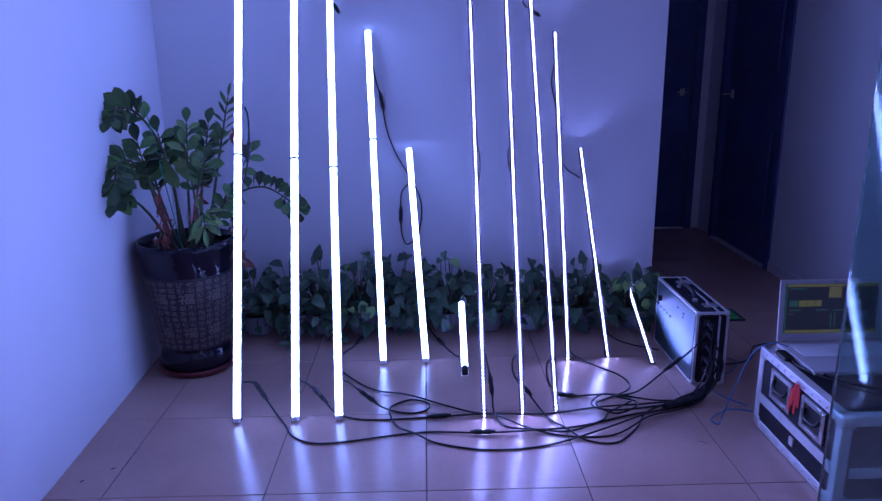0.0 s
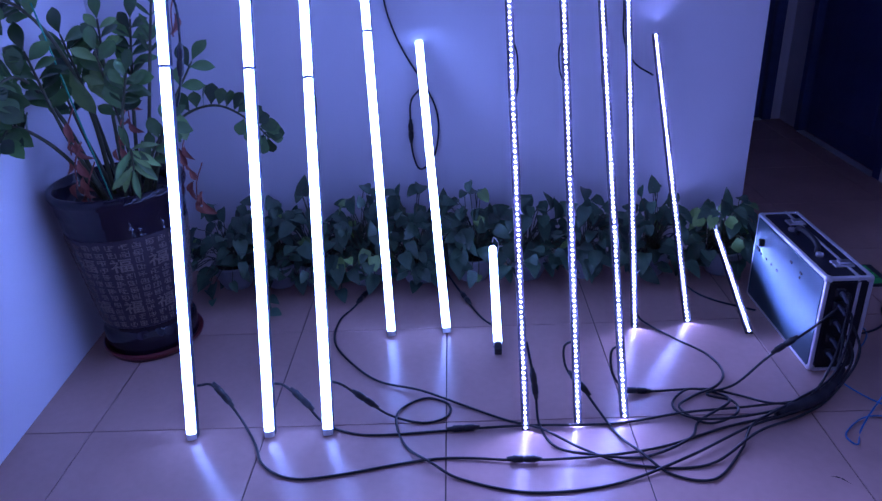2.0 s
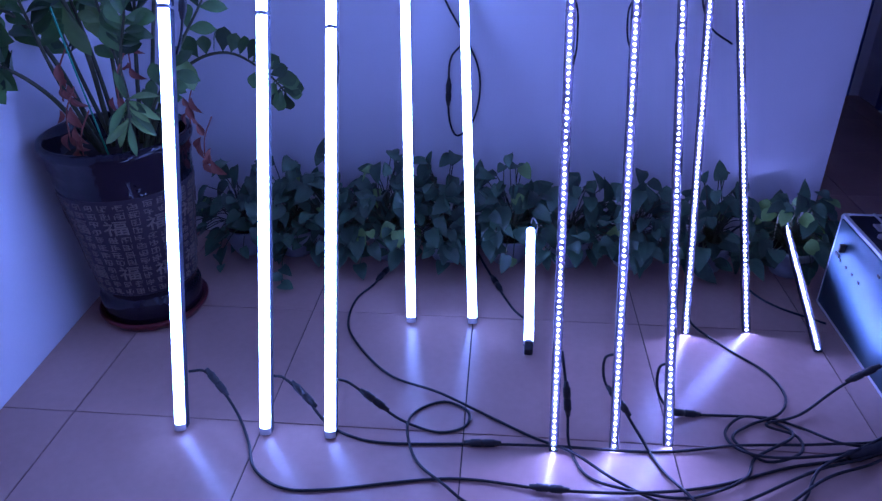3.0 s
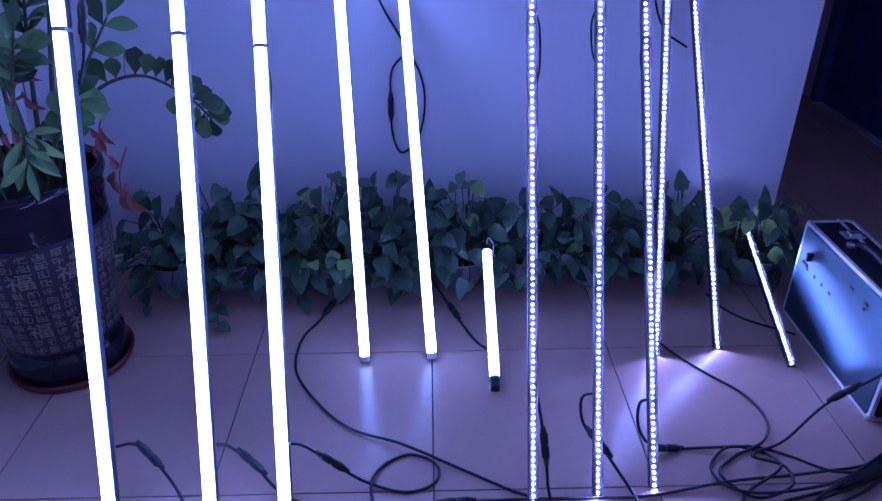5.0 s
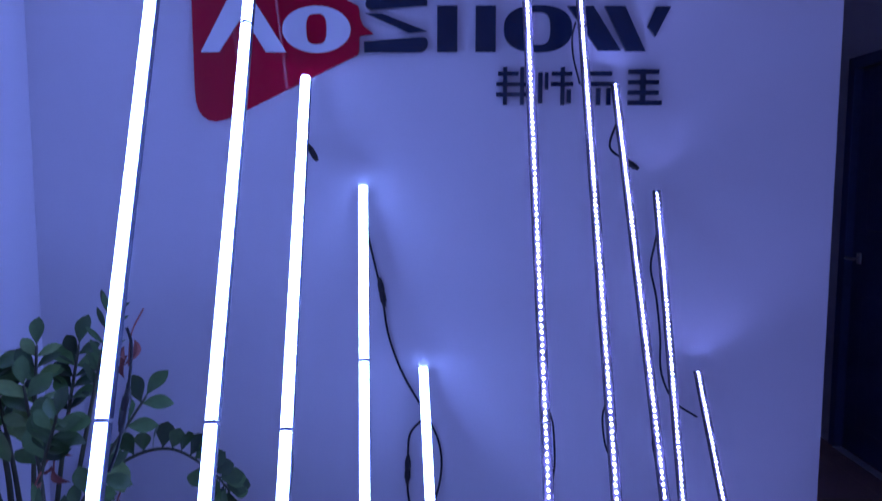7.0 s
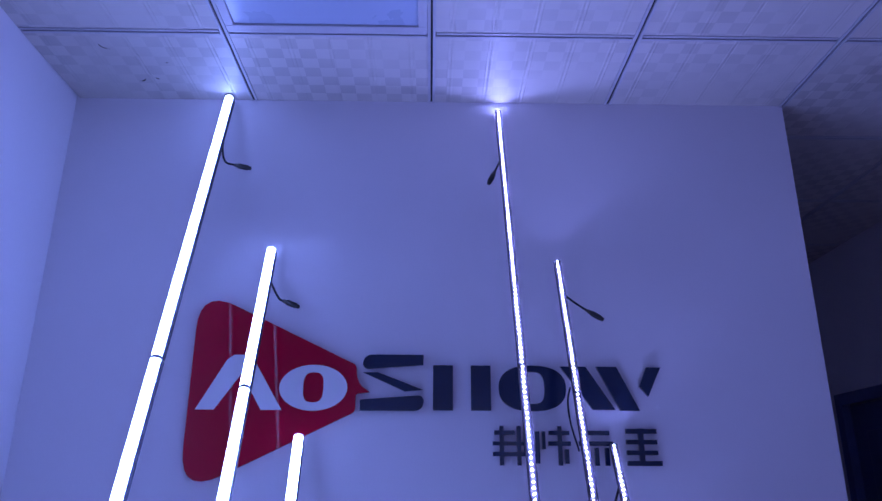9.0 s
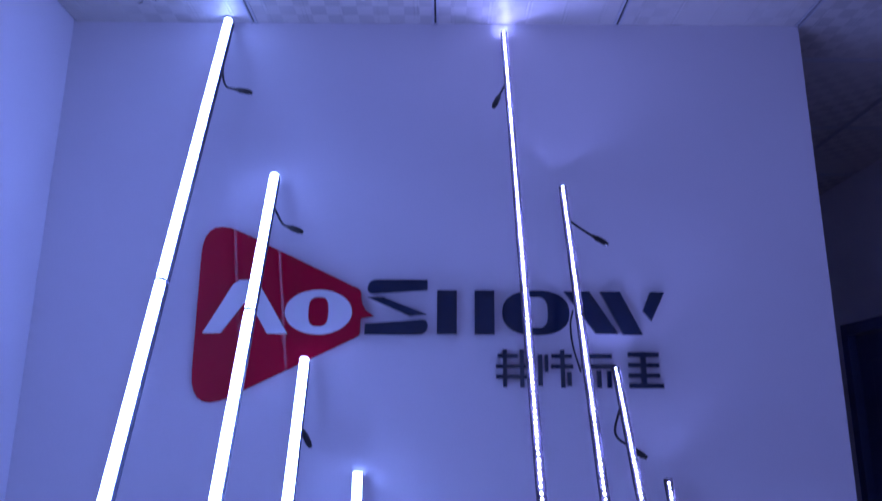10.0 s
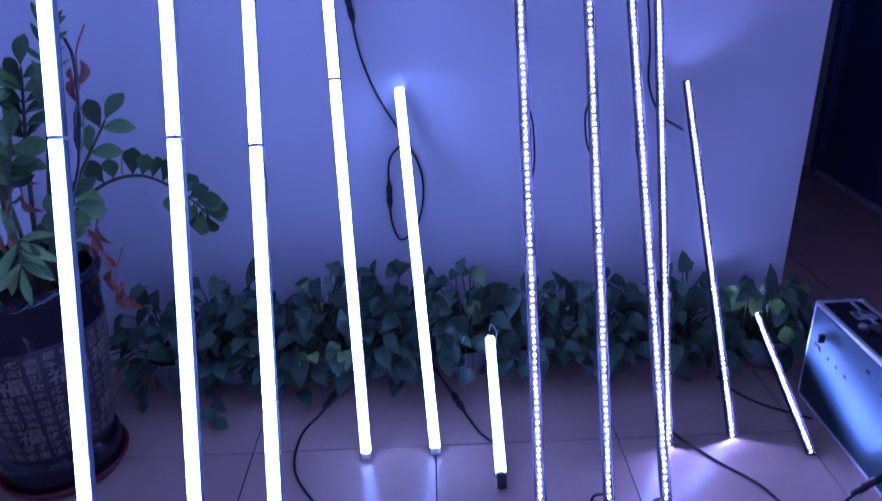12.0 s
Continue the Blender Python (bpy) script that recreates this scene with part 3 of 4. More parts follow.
def stalk_with_leaves(plant, points, r0, r1, meshes, start, pairs, size, opening=55, up=(0, -0.75, 0.75), jitter=0.18):
    way = glide(points, 9)
    stem = part("stem", sweep(bmesh.new(), way, lambda t: r0 + (r1 - r0) * t, 7), STALK, plant, smooth=True)
    n = len(way) - 1
    for k in range(pairs):
        t = start + (1 - start) * (k + 0.5 * rnd.random()) / max(1, pairs - 0.5)
        i = min(n - 1, int(t * n))
        d = (way[i + 1] - way[i]).normalized()
        side = d.cross(Vector((0, -1, 0.25)))
        side.normalize()
        for s in (-1, 1):
            a = radians(opening + rnd.uniform(-14, 14))
            along = d * math.cos(a) + side * s * math.sin(a) + Vector((0, rnd.uniform(-1, 1), rnd.uniform(-0.6, 0.6))) * jitter
            ob = new("leaf", rnd.choice(meshes))
            ob.parent = stem
            nrm = Vector(up) + Vector((rnd.uniform(-1, 1), rnd.uniform(-1, 0.4), rnd.uniform(-0.5, 0.5))) * 0.42
            ob.matrix_basis = leaf_pose(way[i], along, nrm, size * rnd.uniform(0.8, 1.15), rnd.uniform(-0.4, 0.4))
    d = (way[-1] - way[-3]).normalized()
    ob = new("leaf", rnd.choice(meshes))
    ob.parent = stem
    ob.matrix_basis = leaf_pose(way[-1], d, up, size)
    return stem


def big_pot(place):
    pot = base("flower_pot", place, "tall dark brown glazed pot with gilt raised characters", "flower pot")
    part("saucer", lathe([(0.13, 0.0), (0.148, 0.0), (0.162, 0.02), (0.164, 0.03), (0.158, 0.032), (0.148, 0.018), (0.02, 0.016)], 48), TERRA, pot, "red plastic saucer", smooth=True)
    part("body", lathe([(0.12, 0.0185), (0.143, 0.019), (0.149, 0.03), (0.15, 0.085), (0.145, 0.098), (0.1405, 0.105), (0.1415, 0.115), (0.186, 0.455),
                        (0.187, 0.465), (0.189, 0.472), (0.189, 0.502), (0.194, 0.51), (0.196, 0.548), (0.203, 0.556), (0.206, 0.568), (0.203, 0.58), (0.194, 0.584), (0.186, 0.578), (0.18, 0.55), (0.17, 0.49), (0.02, 0.49)], 64), GLAZE, pot, smooth=True)
    part("soil", lathe([(0.02, 0.5), (0.171, 0.505), (0.165, 0.512), (0.1, 0.524), (0.03, 0.53)], 32), SOIL, pot)
    part("relief_band", lathe([(0.1432, 0.125), (0.145, 0.127), (0.1875, 0.447), (0.186, 0.449)], 64), UNGLAZED, pot, "matt brown band")

    def on_cone(u, z, lift):
        r = 0.145 + (z - 0.127) / 0.32 * 0.0425 + lift
        a = -math.pi / 2 + u
        return (r * math.cos(a), r * math.sin(a), z)

    rg = random.Random(3)
    bm = bmesh.new()
    rows, cols = 12, 30

    def stroke(u0, z0, u1, z1, lift):
        a = [bm.verts.new(on_cone(u, z, l)) for l in (0.0002, lift) for u, z in ((u0, z0), (u1, z0), (u1, z1), (u0, z1))]
        for f in ((4, 5, 6, 7), (0, 4, 7, 3), (1, 2, 6, 5), (3, 7, 6, 2), (0, 1, 5, 4)):
            bm.faces.new([a[i] for i in f])

    big = {(c, r) for c0 in range(0, cols, 3) for r0 in (2, 8) for c in (c0, c0 + 1) for r in (r0, r0 + 1)}
    du, dz = 2 * math.pi / cols, 0.31 / rows
    for c in range(cols):
        for r in range(rows):
            if (c, r) in big:
                continue
            u, z = c * du, 0.132 + r * dz
            for k in range(4):
                h = (0.06 + 0.21 * k + rg.uniform(0, 0.06)) * dz
                a, b = sorted((rg.uniform(0.08, 0.45), rg.uniform(0.5, 0.9)))
                stroke(u + a * du, z + h, u + b * du, z + h + 0.075 * dz, 0.0018)
            for k in range(rg.choice((2, 3, 3))):
                w = (0.12 + 0.28 * k + rg.uniform(0, 0.12)) * du
                a, b = sorted((rg.uniform(0.05, 0.4), rg.uniform(0.55, 0.92)))
                stroke(u + w, z + a * dz, u + w + 0.065 * du, z + b * dz, 0.0022)
    ob = part("small_relief", bm, GILT, pot, "worn gilt raised strokes")
    tagged(ob, kind="stuff")
    # large raised characters, one in each gap of the small strokes
    curve = bpy.data.curves.new("fortune", "FONT")
    curve.body = "\u798f"
    curve.extrude = 0.02
    holder = new("fortune_text", curve)
    flat = bpy.data.meshes.new_from_object(holder.evaluated_get(bpy.context.evaluated_depsgraph_get()))
    bpy.data.objects.remove(holder)
    xs, ys = [v.co.x for v in flat.vertices], [v.co.y for v in flat.vertices]
    if xs:
        x0, x1, y0, y1 = min(xs), max(xs), min(ys), max(ys)
        for c0 in range(0, cols, 3):
            for r0 in (2, 8):
                bm = bmesh.new()
                bm.from_mesh(flat)
                bmesh.ops.subdivide_edges(bm, edges=[e for e in bm.edges if e.calc_length() > 0.25], cuts=2)
                for v in bm.verts:
                    u = (c0 + 0.15 + 1.7 * (v.co.x - x0) / (x1 - x0)) * du
                    z = 0.132 + (r0 + 0.1 + 1.8 * (v.co.y - y0) / (y1 - y0)) * dz
                    v.co = on_cone(u, z, 0.0035 if v.co.z > 0 else 0.0003)
                part("raised_character", bm, GILT, pot, "gilt raised lucky character")
    return pot


big_pot((0.226, -0.52, 0.0))
zz = base("zz_plant", (0, 0, 0), "tall ZZ plant with arching stems and a few dried leaves", "plant")
def zz_stem(points, pairs, size, meshes):
    """One stem: arching fronds carry leaves from low down, upright ones only in their upper part."""
    frond = len(points) > 3 and size > 0.81
    stalk_with_leaves(zz, points, 0.0075, 0.003, meshes, (0.55 if frond else 0.7) if size > 0.81 else 0.42, pairs + (6 if frond else 0), size,
                      opening=38 if meshes == [SLIM] else 50)


zz_stem([(0.2, -0.5, 0.515), (0.205, -0.53, 0.8), (0.17, -0.56, 1.0), (0.115, -0.6, 1.11), (0.07, -0.65, 1.135), (0.055, -0.7, 1.1)], 11, 0.95, LEAFLETS)
zz_stem([(0.18, -0.52, 0.515), (0.14, -0.57, 0.78), (0.09, -0.63, 0.92), (0.06, -0.7, 0.92), (0.07, -0.78, 0.85)], 7, 1.0, LEAFLETS)
zz_stem([(0.24, -0.5, 0.515), (0.25, -0.49, 0.8), (0.27, -0.49, 1.06)], 6, 0.85, LEAFLETS + [LEAFLETS_PALE])
zz_stem([(0.3, -0.48, 0.515), (0.37, -0.47, 0.85), (0.44, -0.46, 1.16)], 7, 0.85, [SLIM])
zz_stem([(0.26, -0.46, 0.515), (0.3, -0.45, 0.8), (0.34, -0.43, 1.05)], 7, 0.9, LEAFLETS)
def arching_stem(points):
    """The low arching stem: round leaves stand up along its back, and close pairs crowd its drooping tip."""
    way = glide(points, 9)
    stem = part("stem", sweep(bmesh.new(), way, lambda t: 0.006 - 0.0035 * t, 7), STALK, zz, smooth=True)
    n = len(way) - 1
    for k in range(17):
        t = 0.36 + 0.64 * (k / 16) ** 0.8
        i = min(n - 1, int(t * n))
        d = (way[i + 1] - way[i]).normalized()
        late = max(0.0, (t - 0.7) / 0.3)
        for s in ((1,) if t < 0.75 else (1, -1)):
            away = Vector((-d.z, 0, d.x)) * s
            along = away * (1 - 0.35 * late) + d * (0.12 + 0.6 * late) + Vector((rnd.uniform(-0.22, 0.22), rnd.uniform(-0.3, 0.1), 0))
            ob = new("leaf", rnd.choice(ROUND))
            ob.parent = stem
            turned = rnd.uniform(-0.35, 0.35) if k % 3 or late > 0 else rnd.choice((-1.2, 1.2))
            ob.matrix_basis = leaf_pose(way[i], along, (0, -1, 0.2), rnd.uniform(0.82, 1.05) * (1 - 0.12 * late), turned)


arching_stem([(0.31, -0.47, 0.515), (0.37, -0.44, 0.68), (0.45, -0.42, 0.757), (0.55, -0.41, 0.776), (0.645, -0.41, 0.722), (0.695, -0.41, 0.665)])
zz_stem([(0.3, -0.5, 0.515), (0.4, -0.47, 0.75), (0.5, -0.43, 0.92)], 2, 0.95, LEAFLETS)
zz_stem([(0.25, -0.54, 0.515), (0.3, -0.56, 0.75), (0.36, -0.58, 0.92)], 7, 0.9, LEAFLETS)
zz_stem([(0.21, -0.47, 0.515), (0.18, -0.47, 0.8), (0.14, -0.47, 1.02)], 7, 0.95, LEAFLETS)
zz_stem([(0.28, -0.55, 0.515), (0.32, -0.6, 0.66), (0.35, -0.64, 0.71), (0.36, -0.67, 0.66)], 3, 0.9, HANGING)
zz_stem([(0.18, -0.46, 0.515), (0.12, -0.45, 0.72), (0.09, -0.45, 0.88)], 6, 0.95, LEAFLETS)
zz_stem([(0.3, -0.53, 0.515), (0.36, -0.53, 0.66), (0.43, -0.52, 0.76)], 5, 0.8, LEAFLETS)
zz_stem([(0.27, -0.52, 0.515), (0.29, -0.53, 0.7), (0.27, -0.55, 0.98)], 5, 0.85, LEAFLETS + [LEAFLETS_PALE])
zz_stem([(0.19, -0.54, 0.515), (0.12, -0.6, 0.7), (0.06, -0.68, 0.8), (0.055, -0.76, 0.78)], 5, 0.95, LEAFLETS)
zz_stem([(0.2, -0.55, 0.515), (0.15, -0.6, 0.75), (0.12, -0.64, 1.0)], 7, 0.95, LEAFLETS)
for x, y, z, n in ((0.16, -0.6, 0.74, 7), (0.17, -0.63, 0.64, 7), (0.2, -0.64, 0.58, 5), (0.3, -0.58, 0.72, 5), (0.42, -0.44, 0.62, 6), (0.44, -0.43, 0.5, 6), (0.46, -0.41, 1.04, 3), (0.31, -0.5, 0.8, 4)):
    twig = part("dried_stem", sweep(bmesh.new(), glide([(x + 0.02, y + 0.03, z + 0.09), (x, y, z + 0.03), (x - 0.01, y, z - 0.05)]), 0.0022, 6), DRY, zz, "withered brown stem", smooth=True)
    for k in range(n):
        ob = new("dry_leaf", DRIED)
        ob.parent = twig
        ob.matrix_basis = leaf_pose((x + rnd.uniform(-0.02, 0.02), y + rnd.uniform(-0.015, 0.015), z + rnd.uniform(-0.04, 0.05)),
                                    (rnd.uniform(-0.6, 0.6), rnd.uniform(-0.5, 0.3), -1), (rnd.uniform(-1, 1), -1, 0.2), rnd.uniform(0.38, 0.78) * (1.3 if x > 0.4 else 1.0), rnd.uniform(-1.5, 1.5))
for at, along, up, size in (((0.41, -0.45, 0.79), (0.35, -0.1, -0.9), (0.5, -0.8, 0.2), 1.35), ((0.24, -0.53, 0.95), (0.3, -0.1, -0.95), (0.2, -0.9, 0.2), 1.5), ((0.19, -0.56, 0.93), (0.25, -0.1, -0.95), (-0.3, -0.9, 0.2), 1.6)):
    blade = new("leaf", LEAFLETS_PALE)
    blade.parent = zz
    blade.matrix_basis = leaf_pose(at, along, up, size)
tagged(part("plant_stick", sweep(bmesh.new(), glide([(0.243, -0.6, 0.51), (0.2, -0.6, 0.8), (0.15, -0.595, 1.12)]), 0.0023, 8), STICK, smooth=True), "thin green plastic stick in the pot", "plant stick")


def pothos(x, y, seed, spread, leaves, pale=0.03, tall=1.0):
    rg = random.Random(seed)
    p = base("pothos", (x, y, 0), "pothos with heart-shaped leaves in a pale bowl pot", "potted plant", "pothos along the wall")
    pot = part("pot", lathe([(0.03, 0.0), (0.052, 0.001), (0.062, 0.02), (0.078, 0.06), (0.084, 0.092), (0.088, 0.098), (0.086, 0.104), (0.079, 0.103), (0.076, 0.085), (0.02, 0.08)], 32), CERAMIC, p, "pale grey ceramic bowl", smooth=True)
    part("soil", lathe([(0.02, 0.085), (0.0755, 0.087), (0.06, 0.095), (0.02, 0.098)], 20), SOIL, pot)
    places = []
    for k in range(round(leaves * 1.75)):
        a = rg.uniform(0, 2 * math.pi)
        reach = spread * math.sqrt(rg.random())
        dx, dy = reach * math.cos(a), 0.72 * reach * math.sin(a) - 0.035
        if y + dy > -0.03:
            dy = -0.03 - y - 0.02 * rg.random()
        h = 0.1 + 0.235 * (1 - (reach / spread) ** 2) * rg.uniform(0.55, 1.08) + rg.uniform(-0.01, 0.05)
        h *= tall
        if rg.random() < 0.3:
            h = rg.uniform(0.05, 0.16)
        if abs(x + dx - 2.245) < 0.045 and h < 0.24 and y + dy < -0.1 or abs(x + dx - 1.41) < 0.035 and h < 0.24 and y + dy < -0.1:
            dy = -0.09 - y
        places.append(Vector((dx, dy, h)))
    for q in places:
        foot = Vector((rg.uniform(-0.03, 0.03), rg.uniform(-0.03, 0.03), 0.09))
        mid = foot.lerp(q, 0.55) + Vector((0, 0, 0.035))
        part("stem", sweep(bmesh.new(), glide([foot, mid, q], 3), 0.0018, 5), STALK, p, smooth=True)
    for q in places:
        out = Vector((q.x, q.y - 0.04, 0))
        if out.length < 0.02:
            out = Vector((rg.uniform(-1, 1), -1, 0))
        out.normalize()
        tip = out * rg.uniform(0.5, 1.0) + Vector((rg.uniform(-0.6, 0.6), rg.uniform(-0.5, 0.2), rg.uniform(-0.9, 0.35)))
        if rg.random() < 0.1 and q.z > 0.24:
            tip = Vector((rg.uniform(-0.3, 0.3), -0.1, 1))
        if y + q.y + tip.y * 0.09 > -0.012:
            tip.y = -abs(tip.y)
        ob = new("leaf", HEART_PALE if rg.random() < pale else rg.choice(HEARTS))
        ob.parent = p
        ob.matrix_basis = leaf_pose(q, tip, Vector((out.x * 0.5 + rg.uniform(-0.4, 0.4), -0.7, 0.75)), rg.uniform(0.5, 0.95), rg.uniform(-0.5, 0.5))
    return p


# The last bowl's higher share of pale leaves stands in for tube light.
for i, (x, spread, n, pale) in enumerate(((0.41, 0.17, 40, 0.02), (0.585, 0.15, 38, 0.02), (0.735, 0.17, 48, 0.02), (0.925, 0.18, 52, 0.03), (1.13, 0.19, 56, 0.05), (1.34, 0.18, 54, 0.08),
                                      (1.55, 0.17, 46, 0.02), (1.765, 0.17, 46, 0.02), (2.02, 0.16, 44, 0.02), (2.29, 0.14, 56, 0.14))):
    bowl = pothos(x, -0.135 if i < 9 else -0.15, 20 + i, spread, n, pale, (1.0, 1.0, 1.1, 1.12, 1.14, 1.1, 0.95, 0.95, 1.0, 0.86)[i])


# Paler colour puts the short bead tube's light into these three leaves.
for at, along, size in (((-0.02, -0.06, 0.235), (0.6, -0.35, -0.35), 0.8), ((-0.005, -0.11, 0.165), (0.65, -0.35, -0.4), 0.85), ((-0.07, -0.06, 0.25), (-0.3, -0.5, -0.4), 0.7)):
    lit_leaf = new("leaf", HEART_PALE)
    lit_leaf.parent = bowl
    lit_leaf.matrix_basis = leaf_pose(at, along, (-0.3, -0.7, 0.75), size)


def vine(points, seed, n, words):
    """A trailing shoot of pothos on the floor."""
    rg = random.Random(seed)
    v = base("pothos_vine", (0, 0, 0), words, "vine")
    way = glide(points, 6)
    part("stem", sweep(bmesh.new(), way, 0.0022, 6), STALK, v, smooth=True)
    for k in range(n):
        q = way[min(len(way) - 1, int((0.2 + 0.8 * k / max(1, n - 1)) * (len(way) - 1)))]
        ob = new("leaf", rg.choice(HEARTS))
        ob.parent = v
        ob.matrix_basis = leaf_pose(q + Vector((0, 0, 0.012)), (rg.uniform(-1, 1), -0.7, rg.uniform(-0.1, 0.4)), (rg.uniform(-0.3, 0.3), -0.4, 1), rg.uniform(0.5, 0.85))


vine([(0.6, -0.2, 0.14), (0.58, -0.27, 0.1), (0.585, -0.33, 0.03), (0.6, -0.4, 0.008)], 1, 6, "trailing pothos shoot hanging down to the tiles")
vine([(0.36, -0.2, 0.12), (0.34, -0.25, 0.05), (0.36, -0.29, 0.008)], 2, 4, "small pothos shoot lying on the tiles")
vine([(0.86, -0.2, 0.14), (0.85, -0.25, 0.08), (0.84, -0.29, 0.03)], 3, 4, "pothos shoot hanging over its bowl")

# small leads at the tops of the two short tubes
tagged(part("tube_lead", sweep(bmesh.new(), glide([(1.413, -0.205, 0.178), (1.42, -0.19, 0.19), (1.436, -0.195, 0.165), (1.43, -0.21, 0.125), (1.437, -0.2, 0.09), (1.44, -0.18, 0.02)]), 0.0022, 7), PALE, smooth=True), "thin pale lead at the short tube's end", "lead")
tagged(part("tube_lead", sweep(bmesh.new(), glide([(2.252, -0.17, 0.18), (2.249, -0.155, 0.205), (2.24, -0.14, 0.235), (2.235, -0.12, 0.2), (2.25, -0.1, 0.02)]), 0.0022, 7), PALE, smooth=True), "thin pale lead rising from the bead tube", "lead")

# ---- scuffs ----
def scuff(name, words, kind_words, spots, axis):
    """Thin dark marks on a surface: (a, b, length, width, turn) in its plane."""
    for a, b, length, width, turn in spots:
        bm = bmesh.new()
        pts = [(length * (t - 0.5), width * (0.5 - abs(t - 0.45)) * s + 0.15 * length * math.sin(4 * t)) for s, ts in ((1, (0.0, 0.3, 0.6, 1.0)), (-1, (0.8, 0.5, 0.2))) for t in ts]
        c, s_ = math.cos(turn), math.sin(turn)
        flat = [(a + c * x - s_ * y, b + s_ * x + c * y) for x, y in pts]
        if axis == "ceiling":
            vs = [bm.verts.new((x, y, HEIGHT - 0.0008)) for x, y in flat][::-1]
        else:
            vs = [bm.verts.new((x, y, 0.0008)) for x, y in flat]
        bm.faces.new(vs)
        tagged(part(name, bm, SOIL), words, kind_words, kind="structure")


scuff("ceiling_scuff", "small dark scratch on the ceiling board", "scuff", ((0.22, -0.3, 0.045, 0.006, 1.0), (0.27, -0.12, 0.035, 0.006, -0.4), (0.32, -0.13, 0.02, 0.006, 0.5), (0.38, -0.22, 0.012, 0.006, 0.2), (0.54, -0.06, 0.01, 0.005, 0.9)), "ceiling")
scuff("floor_scuff", "small dark scuff on the tiles", "scuff", ((0.2, -1.36, 0.025, 0.009, 0.8), (0.13, -1.43, 0.02, 0.01, 1.2), (2.2, -1.28, 0.05, 0.005, -0.5)), "floor")

# ---- silver-edged controller case ----
def edge_frame(lo, hi, w, t):
    """Aluminium strips along the twelve edges of a box, set proud by t."""
    (x0, y0, z0), (x1, y1, z1) = lo, hi
    out = []
    for ya, yb in ((y0 - t, y0 - t + w), (y1 + t - w, y1 + t)):
        for za, zb in ((z0 - t, z0 - t + w), (z1 + t - w, z1 + t)):
            out.append(((x0 - t + w, ya, za), (x1 + t - w, yb, zb)))
    for xa, xb in ((x0 - t, x0 - t + w), (x1 + t - w, x1 + t)):
        for za, zb in ((z0 - t, z0 - t + w), (z1 + t - w, z1 + t)):
            out.append(((xa, y0 - t + w, za), (xb, y1 + t - w, zb)))
        for ya, yb in ((y0 - t, y0 - t + w), (y1 + t - w, y1 + t)):
            out.append(((xa, ya, z0 - t + w), (xb, yb, z1 + t - w)))
    return out


def corners_of(lo, hi):
    return [(x, y, z) for x in (lo[0], hi[0]) for y in (lo[1], hi[1]) for z in (lo[2], hi[2])]


